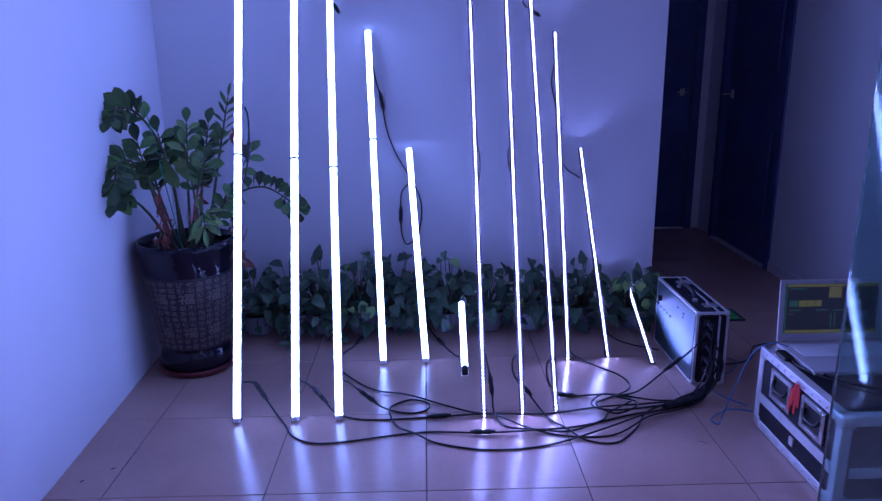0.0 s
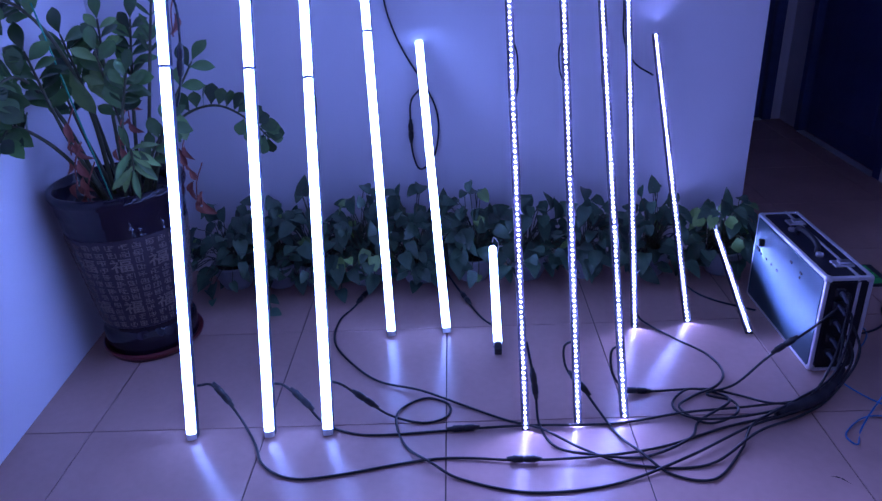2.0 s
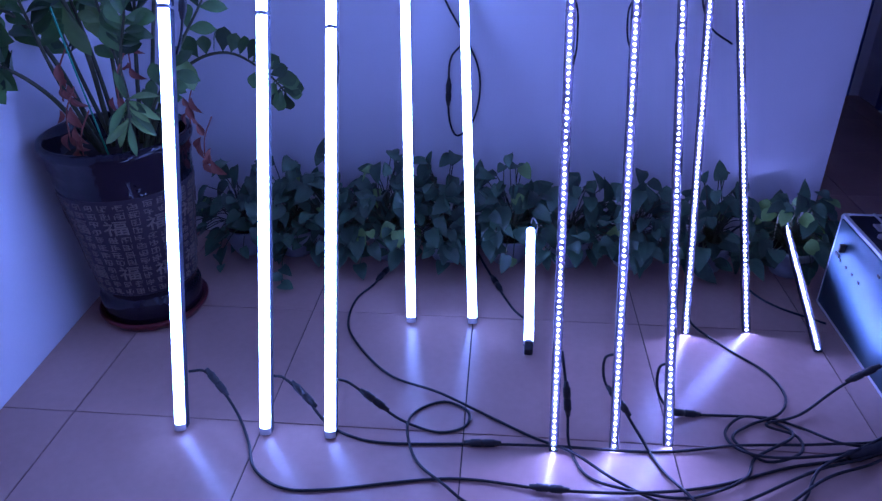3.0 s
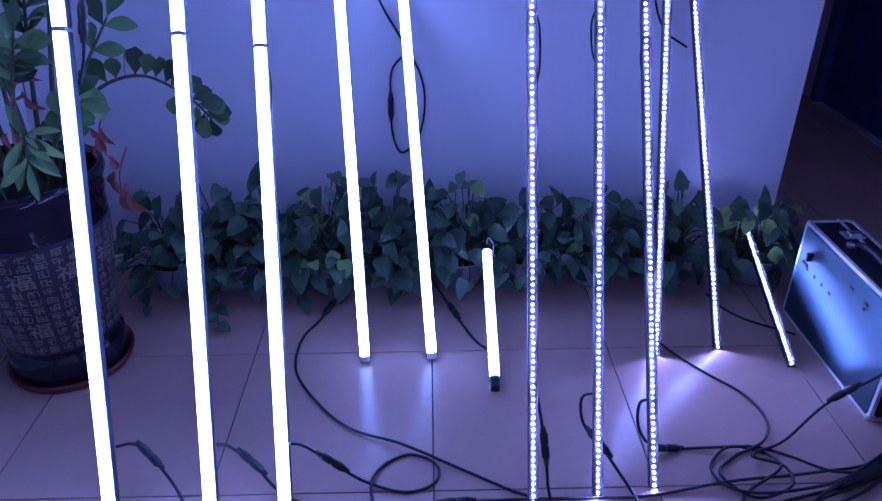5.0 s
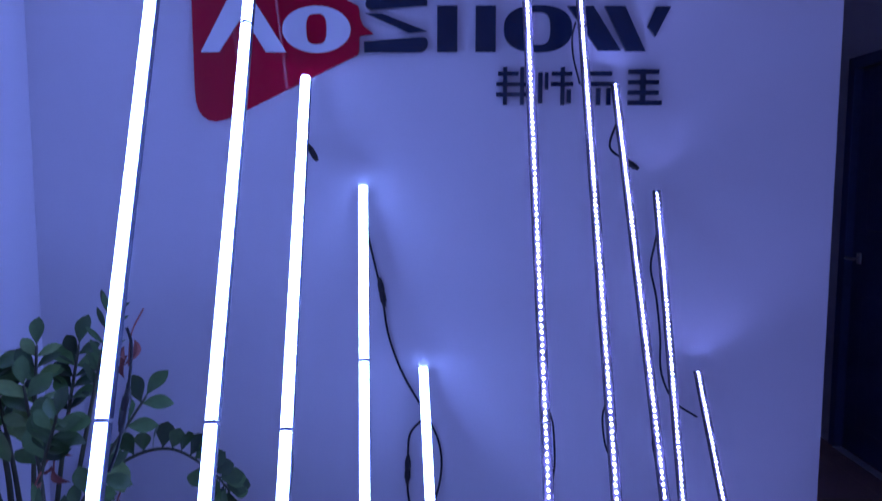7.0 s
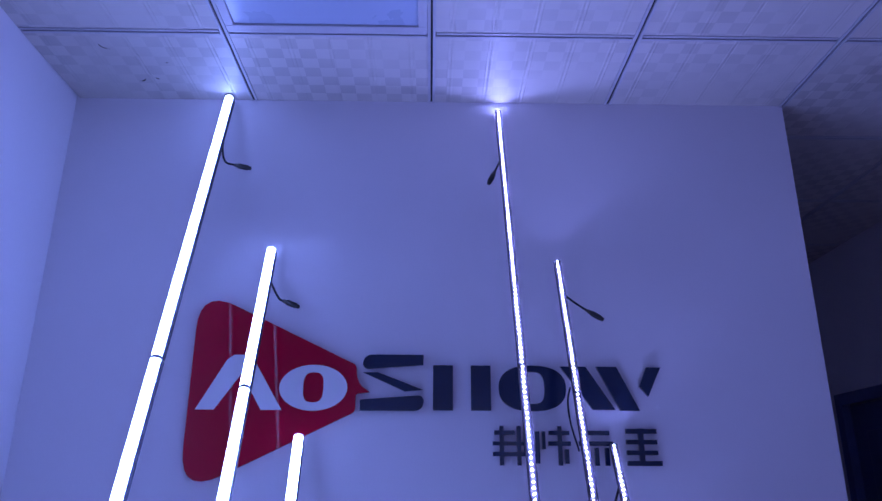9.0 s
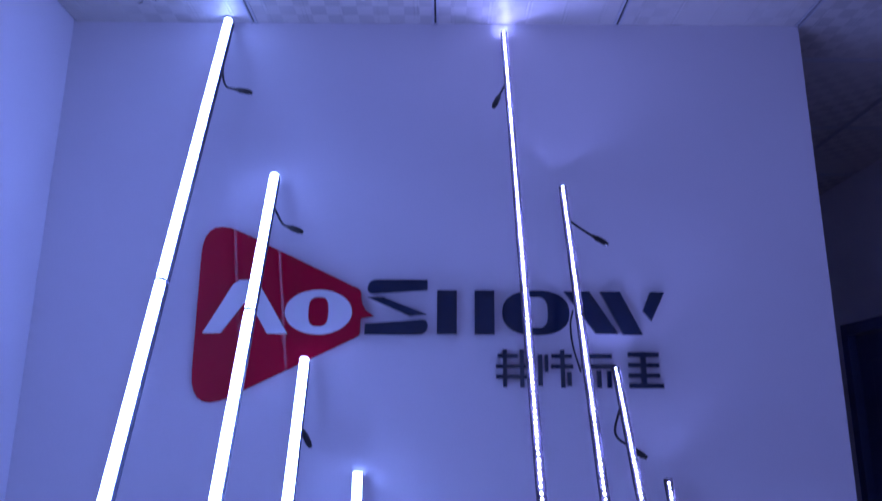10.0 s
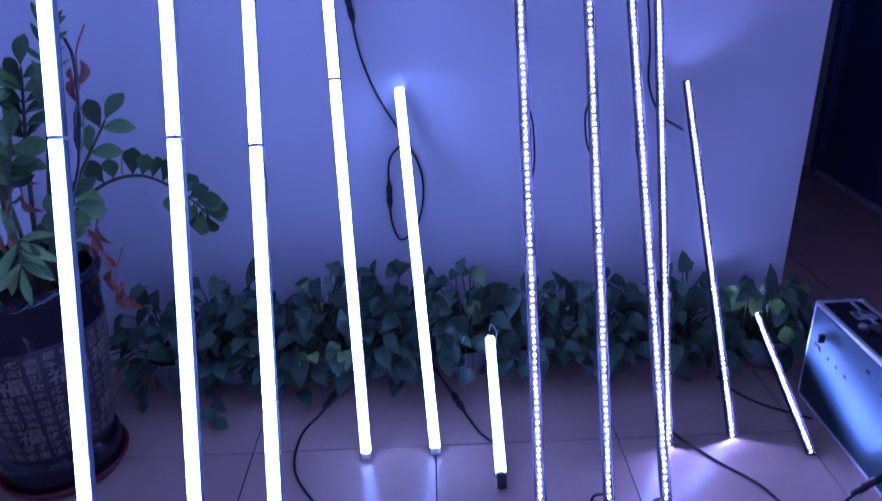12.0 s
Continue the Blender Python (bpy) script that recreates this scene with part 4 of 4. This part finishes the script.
def controller_case():
    c = base("controller_case", (2.322, -0.83, 0.0), "black aluminium-edged controller case standing on its long side", "equipment case")
    lo, hi = (0.003, 0.003, 0.004), (0.13, 0.487, 0.312)
    part("body", boxes((lo, hi), bevel=0.002), PVC, c, "black textured laminate shell")
    for a, b in edge_frame(lo, hi, 0.0115, 0.003):
        part("edge_strip", boxes((a, b), bevel=0.002), ALU, c)
    for x, y, z in corners_of(lo, hi):
        bm = bmesh.new()
        bmesh.ops.create_icosphere(bm, subdivisions=2, radius=0.0125, matrix=Matrix.Translation((x + (0.006 if x < 0.05 else -0.006), y + (0.006 if y < 0.2 else -0.006), max(z, 0.012) - (0.006 if z > 0.2 else 0))))
        part("corner_cap", bm, STEEL, c, smooth=True)
    face = part("front_panel", boxes(((-0.0015, 0.012, 0.013), (0.0025, 0.478, 0.303)), bevel=0.0008), SATIN, c, "satin dark metal panel")
    for y, z, w in ((0.417, 0.194, 0.004), (0.375, 0.194, 0.0045), (0.334, 0.194, 0.0045), (0.29, 0.193, 0.0055), (0.208, 0.264, 0.007), (0.139, 0.26, 0.007), (0.142, 0.243, 0.0035)):
        part("screw", boxes(((-0.0045, y - w, z - 0.004), (-0.0016, y + w, z + 0.004)), bevel=0.001), REVEAL, face)
    bm = boxes(((-0.02, 0.405, 0.225), (-0.0017, 0.418, 0.25)), bevel=0.003)
    slab(bm, (-0.026, 0.388, 0.215), (-0.02, 0.418, 0.226), 0.002)
    part("switch", bm, BLACK, face)
    part("lid_seam", boxes(((0.088, -0.0012, 0.302), (0.094, 0.4912, 0.3165))), ALU, c, "aluminium lid seam")
    for y in (0.085, 0.395):
        latch = part("latch", boxes(((0.055, y - 0.02, 0.3125), (0.11, y + 0.02, 0.319)), bevel=0.002), STEEL, c, "chrome latch")
        part("clasp", boxes(((0.07, y - 0.012, 0.3192), (0.1, y + 0.012, 0.325)), bevel=0.002), STEEL, latch)
        part("lock_knob", lathe([(0.009, 0.3126), (0.011, 0.314), (0.011, 0.322), (0.006, 0.325)], 20), STEEL, c).location = (0.045, y + (0.06 if y < 0.2 else -0.06), 0)
    bm = bmesh.new()
    sweep(bm, glide([(0.05, 0.17, 0.314), (0.05, 0.175, 0.335), (0.05, 0.21, 0.343), (0.05, 0.27, 0.343), (0.05, 0.305, 0.335), (0.05, 0.31, 0.314)]), 0.0085, 10)
    part("handle", bm, BLACK, c, "black carrying handle", smooth=True)
    for z in (0.07, 0.12, 0.175, 0.23, 0.27):
        part("socket", boxes(((0.03, -0.012, z - 0.012), (0.055, 0.0025, z + 0.012)), bevel=0.003), BLACK, c)
    for z in (0.07, 0.12, 0.175, 0.23, 0.27):
        part("plug_head", sweep(bmesh.new(), glide([(0.0425, -0.0125, z), (0.0425, -0.022, z), (0.044, -0.034, z - 0.006), (0.045, -0.044, z - 0.014)], 3), lambda t: 0.0075 - 0.004 * t, 10), TUBE_BACK, c, "dark grey moulded plug", smooth=True)
    part("end_seam", boxes(((0.088, -0.0035, 0.0165), (0.097, -0.0014, 0.2995)), bevel=0.0008), ALU, c, "aluminium lid seam")
    part("end_panel", boxes(((0.0165, -0.0012, 0.0175), (0.116, 0.0022, 0.2985))), BLACK, c)
    flap = part("side_flap", boxes(((0.1335, 0.035, 0.262), (0.215, 0.165, 0.27)), bevel=0.002), BLACK, c, "small black flap with green print")
    for y0, y1 in ((0.042, 0.075), (0.082, 0.112), (0.12, 0.155)):
        part("green_print", boxes(((0.145, y0, 0.2701), (0.195, y1, 0.2708))), GREEN, flap)
    for y in (0.06, 0.43):
        part("foot", boxes(((0.02, y - 0.02, 0.0), (0.11, y + 0.02, 0.0038))), BLACK, c)


controller_case()
# ---- flight case with laptop ----
def flight_case():
    f = base("flight_case", (2.432, -1.675, 0.0), "black flight case with wide aluminium edges and recessed handles", "flight case")
    lo, hi = (0.004, 0.004, 0.006), (0.42, 0.526, 0.3)
    part("body", boxes((lo, hi), bevel=0.002), PVC, f, "black laminate panels")
    for a, b in edge_frame(lo, hi, 0.032, 0.003):
        part("edge_strip", boxes((a, b), bevel=0.003), ALU, f)
    part("seam_strip", boxes(((-0.002, 0.034, 0.105), (0.0035, 0.496, 0.138)), bevel=0.001), ALU, f, "aluminium seam between lid and base")
    part("seam_strip", boxes(((0.04, -0.002, 0.105), (0.38, 0.0035, 0.138)), bevel=0.001), ALU, f, "aluminium seam between lid and base")
    for x, y, z in corners_of(lo, hi):
        bm = bmesh.new()
        cx, cy, cz = x + (0.018 if x < 0.2 else -0.018), y + (0.018 if y < 0.2 else -0.018), z + (0.018 if z < 0.1 else -0.018)
        slab(bm, (cx - 0.023, cy - 0.023, cz - 0.023), (cx + 0.023, cy + 0.023, cz + 0.023), 0.009)
        part("ball_corner", bm, STEEL, f, "chrome ball corner", smooth=True)
    for y0 in (0.09, 0.29):
        rim = part("handle_dish", boxes(((-0.006, y0, 0.158), (0.0035, y0 + 0.018, 0.264)), ((-0.006, y0 + 0.117, 0.158), (0.0035, y0 + 0.135, 0.264)), ((-0.006, y0 + 0.0185, 0.158), (0.0035, y0 + 0.1165, 0.174)), ((-0.006, y0 + 0.0185, 0.248), (0.0035, y0 + 0.1165, 0.264)), bevel=0.002), STEEL, f, "steel handle dish")
        part("dish_back", boxes(((0.001, y0 + 0.0185, 0.1745), (0.0034, y0 + 0.1165, 0.2475))), BLACK, rim)
        part("grip", sweep(bmesh.new(), glide([(-0.004, y0 + 0.022, 0.226), (-0.012, y0 + 0.04, 0.205), (-0.013, y0 + 0.095, 0.205), (-0.004, y0 + 0.113, 0.226)]), 0.006, 8), BLACK, rim, smooth=True)
        for ry in (0.008, 0.04, 0.07, 0.1, 0.127):
            for rz in (0.166, 0.256):
                bm = bmesh.new()
                bmesh.ops.create_icosphere(bm, subdivisions=1, radius=0.0035, matrix=Matrix.Translation((-0.0062, y0 + ry, rz)))
                part("rivet", bm, STEEL, rim, smooth=True)
    for k in range(11):
        for z in (0.286, 0.02):
            bm = bmesh.new()
            bmesh.ops.create_icosphere(bm, subdivisions=1, radius=0.0045, matrix=Matrix.Translation((0.0005, 0.05 + 0.043 * k, z)))
            part("rivet", bm, STEEL, f, smooth=True)
    part("label_plate", boxes(((-0.0015, 0.25, 0.062), (0.0038, 0.276, 0.09))), ALU, f)
    rg = random.Random(5)
    for k in range(9):
        y, z = 0.232 + 0.005 * k, 0.2 + rg.uniform(-0.02, 0.03)
        part("red_tape", boxes(((-0.008 - 0.0007 * k, y, z), (-0.0066 - 0.0007 * k, y + 0.012, z + rg.uniform(0.04, 0.07)))), RED_TAPE, f, "torn red tape strip")


flight_case()


def laptop():
    l = base("laptop", (2.484, -1.15, 0.3032), "open white laptop on the flight case, dark editing screen", "laptop")
    deck = part("deck", boxes(((0, -0.255, 0.0), (0.37, 0.0, 0.016)), bevel=0.005), LAPTOP, l, "white laptop base")
    part("keyboard", boxes(((0.03, -0.135, 0.0162), (0.355, -0.03, 0.0175)), bevel=0.0005), WHITE, deck)
    part("trackpad", boxes(((0.13, -0.24, 0.0161), (0.255, -0.15, 0.0168))), LAPTOP, deck)
    lid = part("lid", boxes(((0, -0.006, 0), (0.37, 0.004, 0.222)), bevel=0.003), LAPTOP, l, "white screen bezel")
    lid.matrix_basis = pose(0, 0.0, 0.0165, -5, 0, 0)
    shown = part("screen", boxes(((0.018, -0.0074, 0.03), (0.352, -0.0063, 0.208))), SCREEN, lid, "dark editing screen, lit")
    for name, m, x0, z0, x1, z1 in (("bar", SCREEN_YELLOW, 0.024, 0.198, 0.352, 0.207), ("bar", SCREEN_YELLOW, 0.024, 0.031, 0.352, 0.042), ("bar", SCREEN_TEAL, 0.0182, 0.031, 0.0235, 0.207),
                                    ("block", SCREEN_YELLOW, 0.172, 0.158, 0.216, 0.196), ("block", SCREEN_TEAL, 0.034, 0.127, 0.064, 0.149),
                                    ("block", SCREEN_YELLOW, 0.067, 0.127, 0.095, 0.149), ("block", SCREEN_YELLOW, 0.097, 0.127, 0.122, 0.149), ("block", SCREEN_YELLOW, 0.124, 0.127, 0.147, 0.149),
                                    ("block", SCREEN_YELLOW, 0.242, 0.127, 0.28, 0.149), ("bar", SCREEN_TEAL, 0.034, 0.189, 0.09, 0.193), ("bar", SCREEN_TEAL, 0.035, 0.112, 0.075, 0.116), ("bar", SCREEN_TEAL, 0.13, 0.112, 0.17, 0.116),
                                    ("bar", SCREEN_TEAL, 0.19, 0.11, 0.24, 0.114), ("bar", SCREEN_TEAL, 0.182, 0.05, 0.186, 0.1), ("bar", SCREEN_TEAL, 0.196, 0.05, 0.2, 0.1), ("bar", SCREEN_TEAL, 0.035, 0.098, 0.05, 0.102)):
        part(name, boxes(((x0, -0.0082, z0), (x1, -0.0075, z1))), m, shown)
    part("webcam", boxes(((0.189, -0.0068, 0.212), (0.196, -0.0062, 0.216))), BLACK, lid)


laptop()

# ---- glass door, standing open ----
gd = base("door_3", (1.996, -2.3, 0.0), "clear frameless glass door leaf, standing open", "glass door", kind="structure", turn=-90 + 4.7)
pane = part("pane", boxes(((0.0, -0.006, 0.008), (0.95, 0.006, 2.15)), bevel=0.0015), GLASS, gd)
part("patch_fitting", boxes(((0.8, -0.016, 0.0), (0.95, -0.0065, 0.07)), ((0.8, 0.0065, 0.0), (0.95, 0.016, 0.07)), bevel=0.002), STEEL, gd, "steel floor hinge")
part("patch_fitting", boxes(((0.8, -0.016, 2.08), (0.95, -0.0065, 2.15)), ((0.8, 0.0065, 2.08), (0.95, 0.016, 2.15)), bevel=0.002), STEEL, gd, "steel top hinge")

# ---- cables ----
def cable(points, joints=(), radius=0.0037, words="black rubber cable lying in curves on the tiles", material=None):
    way = glide(points, 8)
    c = base("power_cable", tuple(way[0]), words, "cable", "power cables")
    off = Matrix.Translation(-way[0])
    bm = sweep(bmesh.new(), way, radius)
    bmesh.ops.transform(bm, matrix=off, verts=bm.verts[:])
    part("sheath", bm, material or CABLE, c, smooth=True)
    for k in joints:
        i = min(len(way) - 3, max(2, int(k * 8)))
        d = (way[i + 2] - way[i - 2]).normalized()
        q = way[i] + Vector((0, 0, 0.004))
        stops = (-0.045, -0.03, -0.028, -0.004, -0.003, 0.003, 0.004, 0.028, 0.03, 0.045)
        radii_ = (0.0055, 0.0075, 0.0095, 0.0095, 0.0082, 0.0082, 0.0095, 0.0095, 0.0075, 0.0055)
        bm = sweep(bmesh.new(), [q + d * s for s in stops], lambda t: radii_[round(t * 9)], 10)
        bmesh.ops.transform(bm, matrix=off, verts=bm.verts[:])
        part("connector", bm, BLACK, c, "black screw connector", smooth=True)


Z = 0.0045
cable([(0.552, -1.0, 0.135), (0.585, -0.98, 0.12), (0.625, -0.985, 0.06), (0.67, -1.02, 0.012), (0.72, -1.1, Z), (0.76, -1.18, Z), (0.84, -1.23, Z), (0.95, -1.225, Z), (1.215, -1.172, Z), (1.44, -1.19, Z + 0.004), (1.62, -1.19, Z + 0.01), (1.8, -1.15, Z), (2.0, -1.075, Z), (2.17, -1.03, Z), (2.3, -0.98, 0.008), (2.385, -0.9, 0.05), (2.37, -0.855, 0.07)], (1.7, 9.0))
cable([(0.767, -1.0, 0.135), (0.79, -0.985, 0.115), (0.84, -0.99, 0.06), (0.89, -1.02, 0.015), (0.96, -1.055, Z), (1.06, -1.072, Z), (1.286, -1.057, Z), (1.45, -1.06, 0.014), (1.7, -1.05, Z), (1.9, -1.02, 0.012), (2.1, -1.0, 0.012), (2.28, -0.965, 0.016), (2.39, -0.89, 0.09), (2.37, -0.855, 0.12)], (1.9, 6.0))
cable([(0.928, -1.0, 0.135), (0.955, -0.985, 0.11), (1.02, -0.985, 0.05), (1.085, -1.0, 0.012), (1.175, -1.025, Z), (1.24, -1.0, Z), (1.245, -0.945, Z), (1.182, -0.912, Z), (1.117, -0.95, Z), (1.098, -1.02, 0.013), (1.13, -1.12, Z), (1.2, -1.195, 0.013), (1.28, -1.25, Z), (1.45, -1.3, Z), (1.65, -1.28, Z), (1.85, -1.2, 0.012), (2.05, -1.09, 0.014), (2.2, -1.035, 0.02), (2.34, -0.95, 0.03), (2.4, -0.9, 0.1), (2.37, -0.855, 0.175)], (1.9,))
cable([(1.0, -0.17, 0.05), (0.945, -0.233, 0.012), (0.9, -0.35, Z), (0.858, -0.45, Z), (0.862, -0.59, Z), (0.93, -0.713, Z), (1.03, -0.82, Z), (1.165, -0.888, 0.014), (1.31, -0.965, Z), (1.41, -1.025, Z), (1.5, -1.08, 0.016), (1.6, -1.158, 0.01), (1.72, -1.215, Z), (1.9, -1.22, Z), (2.06, -1.12, 0.022), (2.2, -1.05, 0.012), (2.32, -0.975, 0.02), (2.41, -0.91, 0.12), (2.37, -0.855, 0.23)], (1.6,))
cable([(1.24, -0.2, 0.05), (1.28, -0.262, 0.015), (1.31, -0.33, Z), (1.335, -0.4, Z), (1.365, -0.47, Z), (1.4, -0.52, Z)], (1.9,))
cable([(1.47, -0.93, 0.2), (1.482, -0.97, 0.13), (1.49, -1.0, 0.06), (1.494, -1.06, 0.014), (1.53, -1.14, Z), (1.62, -1.182, 0.014), (1.75, -1.185, Z), (1.88, -1.13, 0.014), (1.93, -1.05, Z), (2.03, -0.99, 0.02), (2.02, -0.93, Z), (1.94, -0.915, 0.012), (1.88, -0.97, Z), (1.9, -1.04, 0.014), (2.0, -1.06, 0.02), (2.2, -1.02, 0.026), (2.33, -0.94, 0.04), (2.38, -0.87, 0.14), (2.37, -0.855, 0.175)], (1.6,))
cable([(1.606, -0.93, 0.2), (1.58, -0.9, 0.16), (1.585, -0.92, 0.1), (1.63, -0.955, 0.05), (1.668, -1.01, 0.012), (1.7, -1.1, Z), (1.74, -1.18, 0.016), (1.8, -1.25, Z), (1.9, -1.27, Z), (2.0, -1.17, Z), (2.06, -1.09, 0.024), (2.2, -1.01, 0.032), (2.34, -0.93, 0.06), (2.39, -0.875, 0.2), (2.37, -0.855, 0.23)], (2.8,))
cable([(1.738, -0.93, 0.18), (1.715, -0.9, 0.14), (1.72, -0.91, 0.07), (1.76, -0.92, 0.02), (1.83, -0.91, Z), (1.935, -0.915, 0.012), (2.01, -0.91, Z), (2.075, -0.94, Z), (2.145, -1.015, 0.03), (2.25, -0.99, 0.03), (2.35, -0.9, 0.1), (2.38, -0.86, 0.26), (2.37, -0.845, 0.27)], (3.6,))
cable([(1.875, -0.53, 0.05), (1.905, -0.535, 0.012), (1.98, -0.63, Z), (2.052, -0.723, Z), (2.072, -0.815, Z), (2.03, -0.9, 0.014), (1.945, -0.94, Z), (1.89, -1.0, 0.013), (1.95, -1.06, Z), (2.03, -1.045, 0.022), (2.045, -0.98, 0.014), (1.98, -0.95, 0.02), (2.08, -0.9, 0.014), (2.2, -0.83, 0.06), (2.3, -0.835, 0.15), (2.36, -0.85, 0.23)], (13.4,))
sleeve = tagged(part("cable_sleeve", sweep(bmesh.new(), glide([(2.14, -1.04, 0.015), (2.2, -1.02, 0.019), (2.28, -0.98, 0.019), (2.34, -0.935, 0.03), (2.375, -0.9, 0.06)]), lambda t: 0.012 + 0.006 * math.sin(math.pi * t) + 0.0012 * math.sin(40 * t), 12), CABLE, smooth=True), "black wrapped bundle of cables lying on the tiles", "cable bundle")
cable([(2.1, -0.28, 0.03), (2.141, -0.326, Z), (2.19, -0.39, Z), (2.26, -0.44, Z), (2.305, -0.47, Z)])
cable([(2.9, -0.41, Z), (2.79, -0.43, Z), (2.73, -0.48, Z), (2.68, -0.58, Z), (2.6, -0.63, Z), (2.5, -0.64, Z)], words="black cable on the tiles behind the cases")
cable([(2.52, -1.2, 0.312), (2.45, -1.19, 0.33), (2.4, -1.15, 0.27), (2.37, -1.1, 0.1), (2.34, -1.1, Z), (2.3, -1.16, Z), (2.29, -1.12, Z), (2.36, -1.06, Z), (2.42, -1.05, Z), (2.5, -1.08, Z), (2.58, -1.06, Z)], radius=0.0025, words="blue network cable looping from the laptop to the tiles", material=BLUE_CABLE)
cable([(2.47, -1.02, Z), (2.42, -0.96, Z), (2.39, -0.87, Z), (2.44, -0.78, Z), (2.55, -0.7, Z), (2.6, -0.6, Z), (2.5, -0.52, Z)], radius=0.0025, words="blue network cable running behind the case", material=BLUE_CABLE)
cable([(2.52, -1.25, 0.3075), (2.47, -1.3, 0.3085), (2.49, -1.4, 0.3085), (2.56, -1.5, 0.3085), (2.66, -1.58, 0.3085)], radius=0.005, words="thick black cable lying on top of the flight case")
cable([(2.53, -1.27, 0.3075), (2.5, -1.34, 0.3085), (2.54, -1.44, 0.3085), (2.62, -1.5, 0.3085), (2.72, -1.55, 0.3085)], radius=0.005, words="thick black cable lying on top of the flight case")
hub = base("usb_adapter", (2.447, -1.29, 0.3032), "small black adapter on the edge of the flight case", "adapter")
part("body", boxes(((0, 0, 0), (0.035, 0.07, 0.014)), bevel=0.003), BLACK, hub)
part("plug", boxes(((0.01, 0.0703, 0.003), (0.026, 0.09, 0.011)), bevel=0.001), STEEL, hub, "bright metal plug")
W = "black lead hanging on the wall behind the tubes"
cable([(1.006, -0.03, 1.3), (1.012, -0.01, 1.26), (1.03, -0.01, 1.18), (1.047, -0.012, 1.11), (1.062, -0.01, 1.0), (1.087, -0.01, 0.915), (1.12, -0.01, 0.84), (1.165, -0.008, 0.76), (1.215, -0.008, 0.66), (1.228, -0.01, 0.57), (1.21, -0.01, 0.47), (1.17, -0.01, 0.415), (1.142, -0.01, 0.415), (1.124, -0.01, 0.48), (1.124, -0.012, 0.58), (1.13, -0.01, 0.67), (1.17, -0.01, 0.72)], (3.0, 13.8), 0.0034, W)
cable([(1.868, -0.03, 1.3), (1.866, -0.012, 1.26), (1.857, -0.01, 1.19), (1.876, -0.012, 1.1), (1.892, -0.01, 0.98), (1.898, -0.012, 0.87), (1.94, -0.01, 0.78), (2.012, -0.012, 0.73)], (), 0.0034, W)
W = "short black lead bridging a joint at the tube's back"
cable([(0.545, -0.62, 1.13), (0.558, -0.63, 1.09), (0.562, -0.665, 1.0), (0.556, -0.705, 0.9), (0.545, -0.73, 0.85)], (2.4,), 0.0034, W)
cable([(0.884, -0.56, 0.85), (0.893, -0.585, 0.815), (0.893, -0.61, 0.77), (0.888, -0.63, 0.74)], (), 0.0023, W)
cable([(1.456, -0.7, 0.97), (1.462, -0.71, 0.94), (1.462, -0.735, 0.88), (1.456, -0.75, 0.845)], (), 0.0023, W)
cable([(1.594, -0.61, 0.965), (1.583, -0.622, 0.935), (1.584, -0.645, 0.885), (1.595, -0.655, 0.855)], (), 0.0023, W)
cable([(1.73, -0.52, 0.87), (1.722, -0.53, 0.845), (1.724, -0.55, 0.81), (1.731, -0.56, 0.79)], (), 0.0023, W)
cable([(1.583, -0.2, 1.87), (1.572, -0.215, 1.83), (1.572, -0.24, 1.77), (1.584, -0.27, 1.7)], (), 0.0026, W)
